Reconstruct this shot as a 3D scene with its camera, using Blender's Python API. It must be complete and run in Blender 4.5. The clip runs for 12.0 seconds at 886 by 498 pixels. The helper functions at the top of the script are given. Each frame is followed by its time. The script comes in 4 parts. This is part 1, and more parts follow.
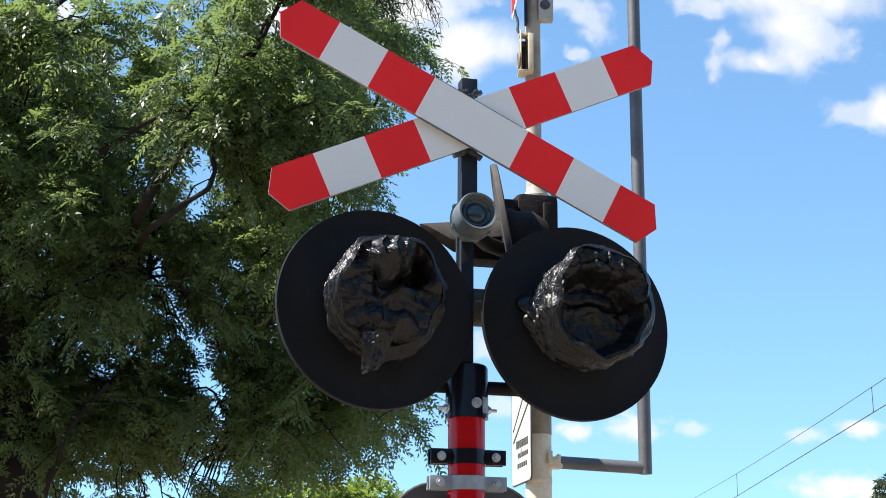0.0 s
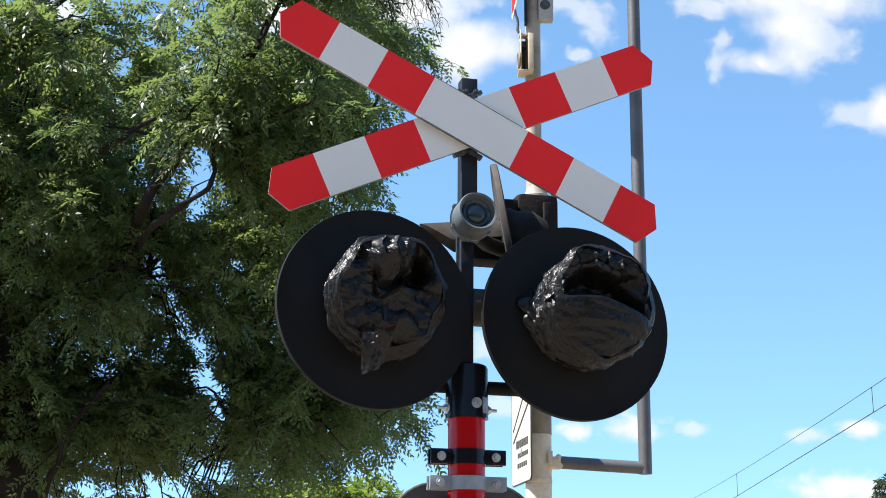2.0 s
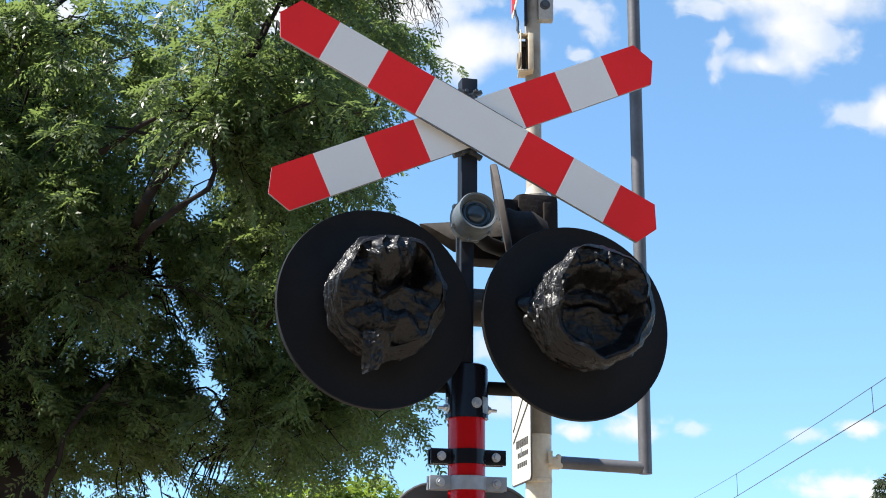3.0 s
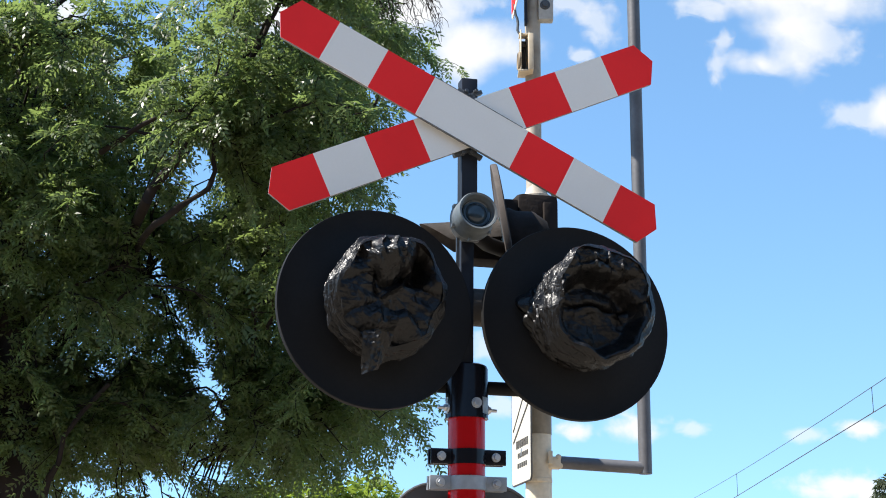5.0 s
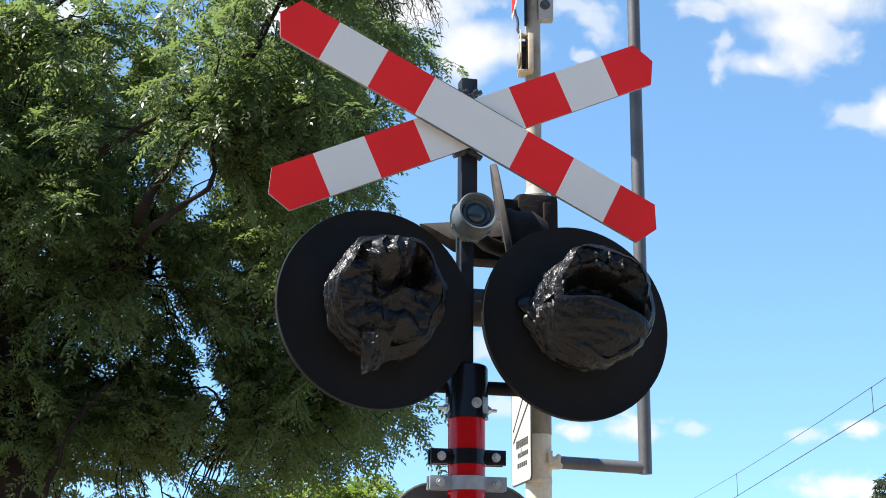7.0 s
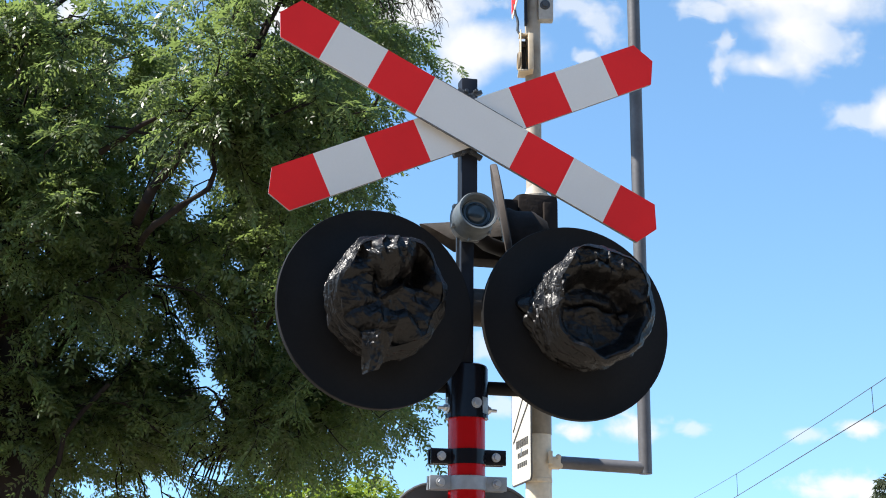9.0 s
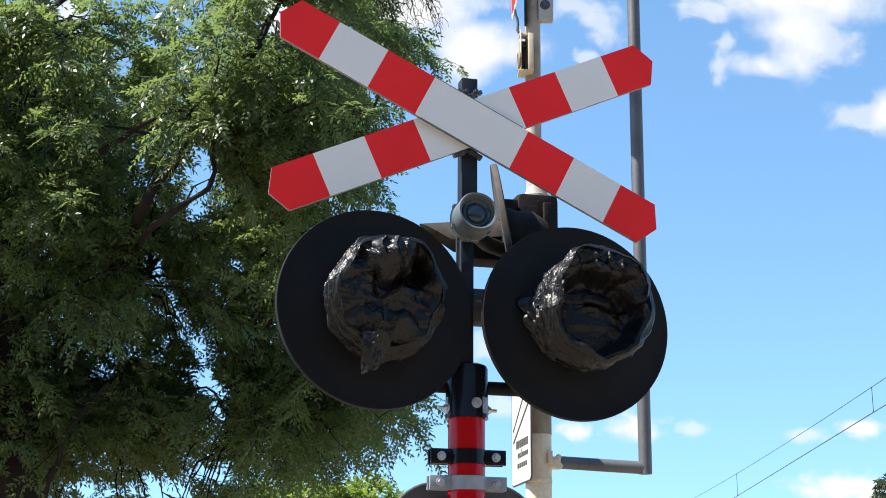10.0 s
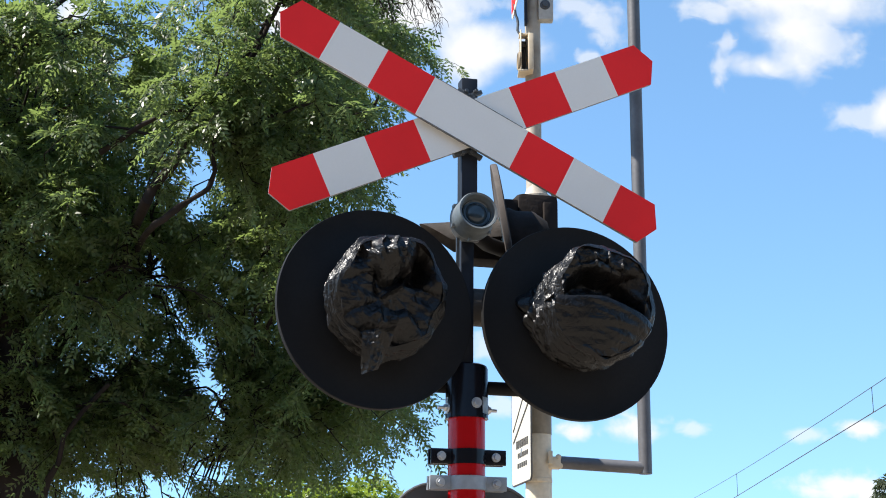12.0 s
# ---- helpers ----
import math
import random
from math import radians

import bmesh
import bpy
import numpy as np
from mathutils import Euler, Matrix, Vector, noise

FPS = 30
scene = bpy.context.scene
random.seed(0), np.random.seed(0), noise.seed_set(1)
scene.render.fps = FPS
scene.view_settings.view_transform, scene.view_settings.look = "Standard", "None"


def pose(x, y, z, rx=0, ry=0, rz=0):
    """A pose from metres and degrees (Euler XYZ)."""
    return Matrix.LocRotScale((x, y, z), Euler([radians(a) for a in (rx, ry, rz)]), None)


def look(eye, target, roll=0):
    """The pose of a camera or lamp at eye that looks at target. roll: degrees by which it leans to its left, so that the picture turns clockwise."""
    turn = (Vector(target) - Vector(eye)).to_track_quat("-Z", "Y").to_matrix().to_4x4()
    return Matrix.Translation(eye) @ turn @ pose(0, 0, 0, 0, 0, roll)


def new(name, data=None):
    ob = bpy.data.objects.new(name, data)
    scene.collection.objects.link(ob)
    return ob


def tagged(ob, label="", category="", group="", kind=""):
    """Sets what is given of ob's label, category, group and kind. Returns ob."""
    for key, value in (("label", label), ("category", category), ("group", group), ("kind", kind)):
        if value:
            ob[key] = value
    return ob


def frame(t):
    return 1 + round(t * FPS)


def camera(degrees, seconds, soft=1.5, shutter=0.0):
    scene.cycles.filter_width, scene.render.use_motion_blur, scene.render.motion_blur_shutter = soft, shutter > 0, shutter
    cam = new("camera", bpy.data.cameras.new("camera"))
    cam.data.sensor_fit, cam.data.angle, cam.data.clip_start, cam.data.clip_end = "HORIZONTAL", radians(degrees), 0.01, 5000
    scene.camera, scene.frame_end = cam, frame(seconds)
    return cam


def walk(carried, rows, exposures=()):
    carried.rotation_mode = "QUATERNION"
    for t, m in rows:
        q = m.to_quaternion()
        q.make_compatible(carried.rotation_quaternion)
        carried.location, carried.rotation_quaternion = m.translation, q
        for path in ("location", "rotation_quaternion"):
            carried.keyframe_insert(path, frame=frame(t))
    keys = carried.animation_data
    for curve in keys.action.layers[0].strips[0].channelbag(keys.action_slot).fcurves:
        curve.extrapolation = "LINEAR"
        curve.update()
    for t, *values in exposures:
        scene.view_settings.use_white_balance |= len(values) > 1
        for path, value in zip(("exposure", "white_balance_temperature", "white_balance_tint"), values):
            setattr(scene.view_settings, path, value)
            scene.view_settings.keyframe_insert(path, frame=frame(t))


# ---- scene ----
cam = camera(32.4, 12.0, soft=1.0)
PITCH = radians(14.79)
EYE = Vector((0.0, 0.0, 1.6))
STAND = look(EYE, EYE + Vector((0, math.cos(PITCH), math.sin(PITCH))), 0.41)
walk(cam, [(0.0, STAND), (12.0, STAND)])

# ---- sky, sun, exposure ----
SUN_DIR = Vector((-0.60, -0.12, 0.80)).normalized()
world = bpy.data.worlds.new("sky")
scene.world = world
world.use_nodes = True
wn = world.node_tree.nodes
sky = wn.new("ShaderNodeTexSky")
sky.sky_type = "NISHITA"
sky.sun_disc = False
sky.sun_elevation = math.asin(SUN_DIR.z)
sky.sun_rotation = math.atan2(SUN_DIR.x, SUN_DIR.y)
sky.air_density, sky.dust_density, sky.ozone_density = 0.95, 0.0, 1.7
way = wn.new("ShaderNodeTexCoord")
lift = wn.new("ShaderNodeVectorMath")
lift.inputs[1].default_value = (0, 0, 0.13)
world.node_tree.links.new(way.outputs["Generated"], lift.inputs[0])
world.node_tree.links.new(lift.outputs[0], sky.inputs["Vector"])
clear = wn.new("ShaderNodeMix")
clear.data_type, clear.blend_type = "RGBA", "MULTIPLY"
clear.inputs["Factor"].default_value = 1.0
clear.inputs["B"].default_value = (0.86, 1.05, 1.06, 1)
world.node_tree.links.new(sky.outputs[0], clear.inputs["A"])
world.node_tree.links.new(clear.outputs["Result"], wn["Background"].inputs[0])
wn["Background"].inputs[1].default_value = 0.117
sun = new("sun", bpy.data.lights.new("sun", "SUN"))
sun.data.energy, sun.data.angle, sun.data.color = 5.0, radians(0.55), (1.0, 0.95, 0.88)
sun.matrix_world = look(SUN_DIR * 60, (0, 0, 0))
scene.view_settings.exposure = 1.25


# ---- materials ----
def material(name, base, rough=0.5, metal=0.0, tone=0.15, scale=6.0, fine=60.0, bump=0.1, spec=0.5, tint=None, coat=0.0, vary=0.0, speckle=0.35):
    """Principled surface with stains (scale), grain (fine), uneven gloss and a fine relief."""
    m = bpy.data.materials.new(name)
    m.use_nodes = True
    n, link = m.node_tree.nodes, m.node_tree.links.new
    p = n["Principled BSDF"]
    co = n.new("ShaderNodeTexCoord")
    big, small = n.new("ShaderNodeTexNoise"), n.new("ShaderNodeTexNoise")
    for t, s in ((big, scale), (small, fine)):
        t.inputs["Scale"].default_value = s
        t.inputs["Detail"].default_value = 5
        link(co.outputs["Object"], t.inputs["Vector"])
    dark = [c * (1 - tone) for c in base] if tint is None else list(tint)
    ramp = n.new("ShaderNodeMix")
    ramp.data_type = "RGBA"
    ramp.inputs["A"].default_value, ramp.inputs["B"].default_value = (*base, 1), (*dark, 1)
    curve = n.new("ShaderNodeMapRange")
    curve.inputs["From Min"].default_value, curve.inputs["From Max"].default_value = 0.42, 0.68
    link(big.outputs["Fac"], curve.inputs["Value"])
    link(curve.outputs["Result"], ramp.inputs["Factor"])
    grain = n.new("ShaderNodeMix")
    grain.data_type, grain.blend_type = "RGBA", "MULTIPLY"
    grain.inputs["Factor"].default_value = speckle
    link(ramp.outputs["Result"], grain.inputs["A"])
    link(small.outputs["Fac"], grain.inputs["B"])
    gain = n.new("ShaderNodeHueSaturation")
    gain.inputs["Value"].default_value = 1 / (1 - speckle * 0.48)
    link(grain.outputs["Result"], gain.inputs["Color"])
    if vary:
        info = n.new("ShaderNodeObjectInfo")
        vr = n.new("ShaderNodeMapRange")
        vr.inputs["To Min"].default_value, vr.inputs["To Max"].default_value = 1.2 - vary, 1.2 + vary
        link(info.outputs["Random"], vr.inputs["Value"])
        link(vr.outputs["Result"], gain.inputs["Value"])
    link(gain.outputs["Color"], p.inputs["Base Color"])
    rr = n.new("ShaderNodeMapRange")
    rr.inputs["To Min"].default_value, rr.inputs["To Max"].default_value = max(rough - 0.1, 0.03), min(rough + 0.12, 1)
    link(big.outputs["Fac"], rr.inputs["Value"])
    link(rr.outputs["Result"], p.inputs["Roughness"])
    p.inputs["Metallic"].default_value = metal
    p.inputs["Specular IOR Level"].default_value = spec
    p.inputs["Coat Weight"].default_value = coat
    if bump:
        b = n.new("ShaderNodeBump")
        b.inputs["Strength"].default_value, b.inputs["Distance"].default_value = bump, 0.004
        link(small.outputs["Fac"], b.inputs["Height"])
        link(b.outputs["Normal"], p.inputs["Normal"])
    return m


def leaf_material(name, base, light, through_colour):
    """Leaf: diffuse top, light passing through the blade, colour uneven from leaflet to leaflet."""
    m = bpy.data.materials.new(name)
    m.use_nodes = True
    n, link = m.node_tree.nodes, m.node_tree.links.new
    p, out = n["Principled BSDF"], n["Material Output"]
    geo = n.new("ShaderNodeNewGeometry")
    mix = n.new("ShaderNodeMix")
    mix.data_type = "RGBA"
    mix.inputs["A"].default_value, mix.inputs["B"].default_value = (*base, 1), (*light, 1)
    link(geo.outputs["Random Per Island"], mix.inputs["Factor"])
    link(mix.outputs["Result"], p.inputs["Base Color"])
    p.inputs["Roughness"].default_value = 0.36
    p.inputs["Specular IOR Level"].default_value = 0.36
    tr = n.new("ShaderNodeBsdfTranslucent")
    tr.inputs["Color"].default_value = (*through_colour, 1)
    ms = n.new("ShaderNodeMixShader")
    ms.inputs[0].default_value = 0.52
    link(p.outputs[0], ms.inputs[1])
    link(tr.outputs[0], ms.inputs[2])
    link(ms.outputs[0], out.inputs["Surface"])
    return m


def plastic_material(name):
    """Thin black bin-liner film with sharp creases."""
    m = material(name, (0.0056, 0.0053, 0.0052), 0.37, 0, 0.3, 7, 90, 0, spec=0.27, coat=0.05, tint=(0.0085, 0.0066, 0.0058))
    n, link = m.node_tree.nodes, m.node_tree.links.new
    co = n.new("ShaderNodeTexCoord")
    fine = n.new("ShaderNodeTexNoise")
    fine.inputs["Scale"].default_value, fine.inputs["Detail"].default_value, fine.inputs["Distortion"].default_value = 42.0, 2.0, 0.8
    link(co.outputs["Object"], fine.inputs["Vector"])
    mid = n.new("ShaderNodeMath")
    mid.operation = "SUBTRACT"
    mid.inputs[1].default_value = 0.5
    link(fine.outputs["Fac"], mid.inputs[0])
    vor = n.new("ShaderNodeMath")
    vor.operation = "ABSOLUTE"
    link(mid.outputs[0], vor.inputs[0])
    b = n.new("ShaderNodeBump")
    b.inputs["Strength"].default_value, b.inputs["Distance"].default_value = 0.55, 0.009
    link(vor.outputs[0], b.inputs["Height"])
    link(b.outputs["Normal"], n["Principled BSDF"].inputs["Normal"])
    link(b.outputs["Normal"], n["Principled BSDF"].inputs["Coat Normal"])
    n["Principled BSDF"].inputs["Coat Roughness"].default_value = 0.14
    return m


def cloud_material(name, dense, grain):
    """Cloud vapour: opaque and bright in its body, ragged and thin towards its rim."""
    m = bpy.data.materials.new(name)
    m.use_nodes = True
    n, link = m.node_tree.nodes, m.node_tree.links.new
    n.remove(n["Principled BSDF"])
    out = n["Material Output"]
    co = n.new("ShaderNodeTexCoord")
    info = n.new("ShaderNodeObjectInfo")
    off = n.new("ShaderNodeVectorMath")
    off.operation = "SCALE"
    off.inputs["Scale"].default_value = 300.0
    link(info.outputs["Random"], off.inputs[0])
    add = n.new("ShaderNodeVectorMath")
    link(co.outputs["Object"], add.inputs[0])
    link(off.outputs[0], add.inputs[1])
    noi = n.new("ShaderNodeTexNoise")
    noi.inputs["Scale"].default_value, noi.inputs["Detail"].default_value, noi.inputs["Roughness"].default_value = grain, 5, 0.50
    noi.inputs["Distortion"].default_value = 0.12
    link(add.outputs[0], noi.inputs["Vector"])
    mid = n.new("ShaderNodeVectorMath")
    mid.operation = "SUBTRACT"
    mid.inputs[1].default_value = (0.5, 0.5, 0.5)
    link(co.outputs["Generated"], mid.inputs[0])
    flat = n.new("ShaderNodeVectorMath")
    flat.operation = "MULTIPLY"
    flat.inputs[1].default_value = (2, 0, 2)
    link(mid.outputs[0], flat.inputs[0])
    length = n.new("ShaderNodeVectorMath")
    length.operation = "LENGTH"
    link(flat.outputs[0], length.inputs[0])
    fall = n.new("ShaderNodeMapRange")
    fall.inputs["From Min"].default_value, fall.inputs["From Max"].default_value = 1.0, 0.0
    fall.inputs["To Min"].default_value, fall.inputs["To Max"].default_value = -2.30, 0.75
    link(length.outputs["Value"], fall.inputs["Value"])
    both = n.new("ShaderNodeMath")
    both.operation = "MULTIPLY_ADD"
    both.inputs[1].default_value = 3.4
    link(noi.outputs["Fac"], both.inputs[0])
    link(fall.outputs["Result"], both.inputs[2])
    alpha = n.new("ShaderNodeMapRange")
    alpha.interpolation_type = "SMOOTHSTEP"
    alpha.inputs["From Min"].default_value, alpha.inputs["From Max"].default_value = 0.35, 1.95
    alpha.inputs["To Max"].default_value = dense
    link(both.outputs[0], alpha.inputs["Value"])
    em = n.new("ShaderNodeEmission")
    em.inputs["Color"].default_value, em.inputs["Strength"].default_value = (0.97, 0.985, 1.0, 1), CLOUD_GLOW
    tr = n.new("ShaderNodeBsdfTransparent")
    ms = n.new("ShaderNodeMixShader")
    link(alpha.outputs["Result"], ms.inputs[0])
    link(tr.outputs[0], ms.inputs[1])
    link(em.outputs[0], ms.inputs[2])
    link(ms.outputs[0], out.inputs["Surface"])
    return m


CLOUD_GLOW = 0.44
M_WHITE = material("white_sheeting", (0.85, 0.81, 0.74), 0.38, 0, 0.03, 3.5, 160, 0.01, speckle=0.05)
M_RED = material("red_sheeting", (0.95, 0.027, 0.027), 0.40, 0, 0.10, 3.5, 160, 0.01, spec=0.2, speckle=0.05)
# dark grey puts the shade of the boards' lower edges into the colour
M_EDGE = material("board_edge", (0.20, 0.20, 0.20), 0.5, 0.3, 0.3, 12, 90, 0.1)
M_POLE_RED = material("pole_red_paint", (0.42, 0.005, 0.007), 0.17, 0, 0.18, 7, 70, 0.03, spec=0.22, speckle=0.1)
M_NAVY = material("dark_blue_black_paint", (0.016, 0.019, 0.027), 0.5, 0, 0.25, 9, 80, 0.05, spec=0.25)
M_BLACK = material("black_enamel", (0.0130, 0.0127, 0.0128), 0.66, 0, 0.25, 5, 120, 0.06, spec=0.16)
M_GLOSS = material("black_gloss_paint", (0.009, 0.009, 0.012), 0.16, 0, 0.2, 8, 80, 0.04, spec=0.2)
M_GALV = material("galvanised_steel", (0.55, 0.56, 0.57), 0.42, 0.75, 0.3, 14, 60, 0.08)
M_GREY = material("grey_paint", (0.30, 0.32, 0.34), 0.45, 0.1, 0.25, 9, 60, 0.06)
M_DKGREY = material("dark_grey_paint", (0.075, 0.08, 0.085), 0.5, 0.1, 0.25, 9, 60, 0.06)
M_BELL = material("bell_grey_paint", (0.118, 0.134, 0.138), 0.46, 0.1, 0.35, 18, 80, 0.08, tint=(0.075, 0.083, 0.086))
M_LENS = material("smoked_lens", (0.03, 0.045, 0.055), 0.12, 0, 0.2, 20, 80, 0)
M_RUST = material("weathered_brown_steel", (0.052, 0.042, 0.036), 0.75, 0.1, 0.35, 14, 90, 0.15, tint=(0.036, 0.026, 0.02))
M_VISOR = material("weathered_grey_steel", (0.075, 0.064, 0.054), 0.75, 0.1, 0.35, 14, 90, 0.25, tint=(0.034, 0.025, 0.020))
M_DKBROWN = material("dark_brown_steel", (0.024, 0.019, 0.017), 0.8, 0, 0.5, 11, 60, 0.4, spec=0.15, tint=(0.012, 0.010, 0.009))
M_CREAM = material("cream_mast_paint", (0.64, 0.54, 0.39), 0.55, 0, 0.2, 6, 50, 0.08, tint=(0.46, 0.36, 0.24))
# cream of the mast's upper part, with its shade put into the colour
M_CREAM_SHADED = material("shaded_cream", (0.36, 0.315, 0.25), 0.65, 0, 0.3, 9, 40, 0.12, tint=(0.24, 0.20, 0.15))
M_TAN = material("tan_paint", (0.27, 0.205, 0.125), 0.6, 0, 0.3, 9, 50, 0.1, tint=(0.17, 0.125, 0.075))
M_PALE = material("pale_grey_paint", (0.42, 0.41, 0.38), 0.5, 0, 0.2, 8, 60, 0.06)
M_PIPE = material("grey_pipe", (0.125, 0.122, 0.125), 0.5, 0.3, 0.25, 7, 60, 0.06)
M_BOARD = material("white_enamel", (0.56, 0.53, 0.45), 0.5, 0, 0.15, 6, 50, 0.02)
M_INK = material("black_ink", (0.065, 0.06, 0.055), 0.5, 0, 0.1, 6, 50, 0)
M_BARK = material("dark_bark", (0.024, 0.018, 0.0145), 0.9, 0, 0.4, 5, 26, 0.8, spec=0.15, tint=(0.013, 0.010, 0.009))
M_WIRE = material("copper_wire", (0.06, 0.06, 0.065), 0.5, 0.4, 0.2, 4, 30, 0)
M_GROUND = material("pale_warm_ground", (0.27, 0.232, 0.185), 0.95, 0, 0.4, 0.6, 14, 0.5, spec=0.2, tint=(0.21, 0.18, 0.145))
M_BACK_WALL = material("brown_back_wall", (0.15, 0.12, 0.095), 0.9, 0, 0.25, 0.7, 9, 0.2, spec=0.2)
M_LEAF = leaf_material("leaf_green", (0.043, 0.068, 0.034), (0.122, 0.160, 0.058), (0.19, 0.26, 0.070))
M_LEAF_PALE = leaf_material("leaf_yellow_green", (0.090, 0.135, 0.024), (0.18, 0.23, 0.042), (0.22, 0.30, 0.04))
M_LEAF_FAR = leaf_material("leaf_grey_green", (0.045, 0.055, 0.030), (0.08, 0.09, 0.05), (0.05, 0.07, 0.03))
M_FILM = plastic_material("black_plastic_film")


# ---- building helpers ----
def part(name, bm, mat, parent=None, label="", smooth=True, sharp=35):
    me = bpy.data.meshes.new(name)
    bm.normal_update()
    for f in bm.faces:
        f.smooth = smooth
    for e in bm.edges:
        if len(e.link_faces) == 2 and e.calc_face_angle(0) > radians(sharp):
            e.smooth = False
    bm.to_mesh(me)
    bm.free()
    me.materials.append(mat)
    ob = new(name, me)
    ob.parent = parent
    if label:
        ob["label"] = label
    return ob


def thing(name, m, label, category, group="", kind=""):
    ob = new(name)
    ob.empty_display_size = 0.1
    ob.matrix_world = m
    return tagged(ob, label, category, group, kind)


def box(bm, c, size, bevel=0.003, turn=None):
    """A bevelled block, centre c, added to bm."""
    t = Matrix.Translation(c) @ (turn if turn is not None else Matrix()) @ Matrix.Diagonal((*size, 1))
    made = bmesh.ops.create_cube(bm, size=1, matrix=t)["verts"]
    edges = list({e for v in made for e in v.link_edges})
    if bevel:
        bmesh.ops.bevel(bm, geom=edges, offset=bevel, segments=2, affect="EDGES", profile=0.6)
    return bm


def lathe(bm, profile, m=None, seg=48, arc=(0, 2 * math.pi)):
    """Turns (radius, along) pairs round the local -y axis."""
    m = m if m is not None else Matrix()
    full = abs(arc[1] - arc[0] - 2 * math.pi) < 1e-6
    n = seg if full else seg + 1
    rings = []
    for r, a in profile:
        if r < 1e-6:
            rings.append([bm.verts.new(m @ Vector((0, -a, 0)))] * n)
            continue
        rings.append([bm.verts.new(m @ Vector((r * math.cos(t), -a, r * math.sin(t)))) for t in
                      (arc[0] + (arc[1] - arc[0]) * i / seg for i in range(n))])
    for p, q in zip(rings, rings[1:]):
        for i in range(n if full else n - 1):
            j = (i + 1) % n
            vs = []
            for v in (p[i], p[j], q[j], q[i]):
                if v not in vs:
                    vs.append(v)
            if len(vs) > 2:
                bm.faces.new(vs)
    return bm


def tube(bm, points, radii, seg=14, caps=True):
    """A round, tapered pipe or limb through points."""
    pts = [Vector(p) for p in points]
    if not hasattr(radii, "__len__"):
        radii = [radii] * len(pts)
    rings, side = [], None
    for i, (p, r) in enumerate(zip(pts, radii)):
        way = (pts[min(i + 1, len(pts) - 1)] - pts[max(i - 1, 0)]).normalized()
        if side is None:
            side = way.orthogonal().normalized()
        side = (side - way * side.dot(way)).normalized()
        up = way.cross(side)
        rings.append([bm.verts.new(p + (side * math.cos(a) + up * math.sin(a)) * r) for a in (2 * math.pi * k / seg for k in range(seg))])
    for a, b in zip(rings, rings[1:]):
        for k in range(seg):
            bm.faces.new((a[k], a[(k + 1) % seg], b[(k + 1) % seg], b[k]))
    if caps:
        bm.faces.new(rings[0][::-1])
        bm.faces.new(rings[-1])
    return bm


def plate(bm, outline, front, thick, m=None, bevel=0.0015):
    """A flat plate: outline in local x, z; its front at y = front, going back by thick."""
    m = m if m is not None else Matrix()
    a = [bm.verts.new(m @ Vector((x, front, z))) for x, z in outline]
    b = [bm.verts.new(m @ Vector((x, front + thick, z))) for x, z in outline]
    n = len(a)
    bm.faces.new(a)
    bm.faces.new(b[::-1])
    for i in range(n):
        bm.faces.new((a[(i + 1) % n], a[i], b[i], b[(i + 1) % n]))
    bmesh.ops.recalc_face_normals(bm, faces=bm.faces[:])
    if bevel:
        rim = [e for e in bm.edges if e.calc_face_angle(0) > 0.5]
        bmesh.ops.bevel(bm, geom=rim, offset=bevel, segments=1, affect="EDGES")
    return bm


def rounded(w, h, r, steps=6):
    out = []
    for cx, cz, a0 in ((w / 2 - r, h / 2 - r, 0), (-w / 2 + r, h / 2 - r, 90), (-w / 2 + r, -h / 2 + r, 180), (w / 2 - r, -h / 2 + r, 270)):
        for i in range(steps + 1):
            a = radians(a0 + 90 * i / steps)
            out.append((cx + r * math.cos(a), cz + r * math.sin(a)))
    return out


def bolt(bm, c, r=0.011, m=None):
    """A hexagonal head on a washer, facing local -y."""
    m = (m if m is not None else Matrix()) @ Matrix.Translation(c)
    lathe(bm, [(0, 0.004), (r * 1.45, 0.004), (r * 1.5, 0.0), (0, 0)], m, 18)
    lathe(bm, [(0, 0.012), (r * 0.9, 0.012), (r, 0.010), (r, 0.003), (0, 0.003)], m, 6)
    return bm


def B():
    return bmesh.new()


# ---- ground ----
bm = B()
bmesh.ops.create_grid(bm, x_segments=60, y_segments=60, size=2400)
for v in bm.verts:
    far = max(0, v.co.length - 120) / 400
    v.co.z = min(far, 1) * 3 * noise.noise(v.co / 300)
# unseen ground; its pale warm colour bounces light up at the signal
ground = part("ground", bm, M_GROUND, None, "wide level ground, unseen, pale and warm for its bounced light")
tagged(ground, "", "ground", "", "structure")

# unseen wall added behind the viewer to turn the bags' reflections brown
bm = B()
box(bm, (0, -15.0, 4.8), (70, 0.4, 9.6), 0.02)
wall = part("reflection_wall", bm, M_BACK_WALL, None, "plain brown wall added out of view to tone reflections")
tagged(wall, "", "wall", "", "structure")

# ---- crossing signal ----
SIGNAL = pose(0.066, 4.02, 0, 0, 0, 14.0)
signal = thing("crossing_signal", SIGNAL, "railway crossing signal, red-white crossbuck on red pole, black round backboards", "crossing signal")
bm = B()
tube(bm, [(0, 0, 0), (0, 0, 2.20)], 0.0492, 40)
part("pole", bm, M_POLE_RED, signal, "glossy red painted steel pole")
bm = B()
lathe(bm, [(0.0, 0.145), (0.046, 0.145), (0.053, 0.141), (0.0560, 0.134), (0.0568, 0.004), (0.0580, 0.0), (0.050, 0.0)], pose(0, 0, 2.195, -90), 44)
collar = part("collar", bm, M_GLOSS, signal, "glossy black collar on the pole's head")
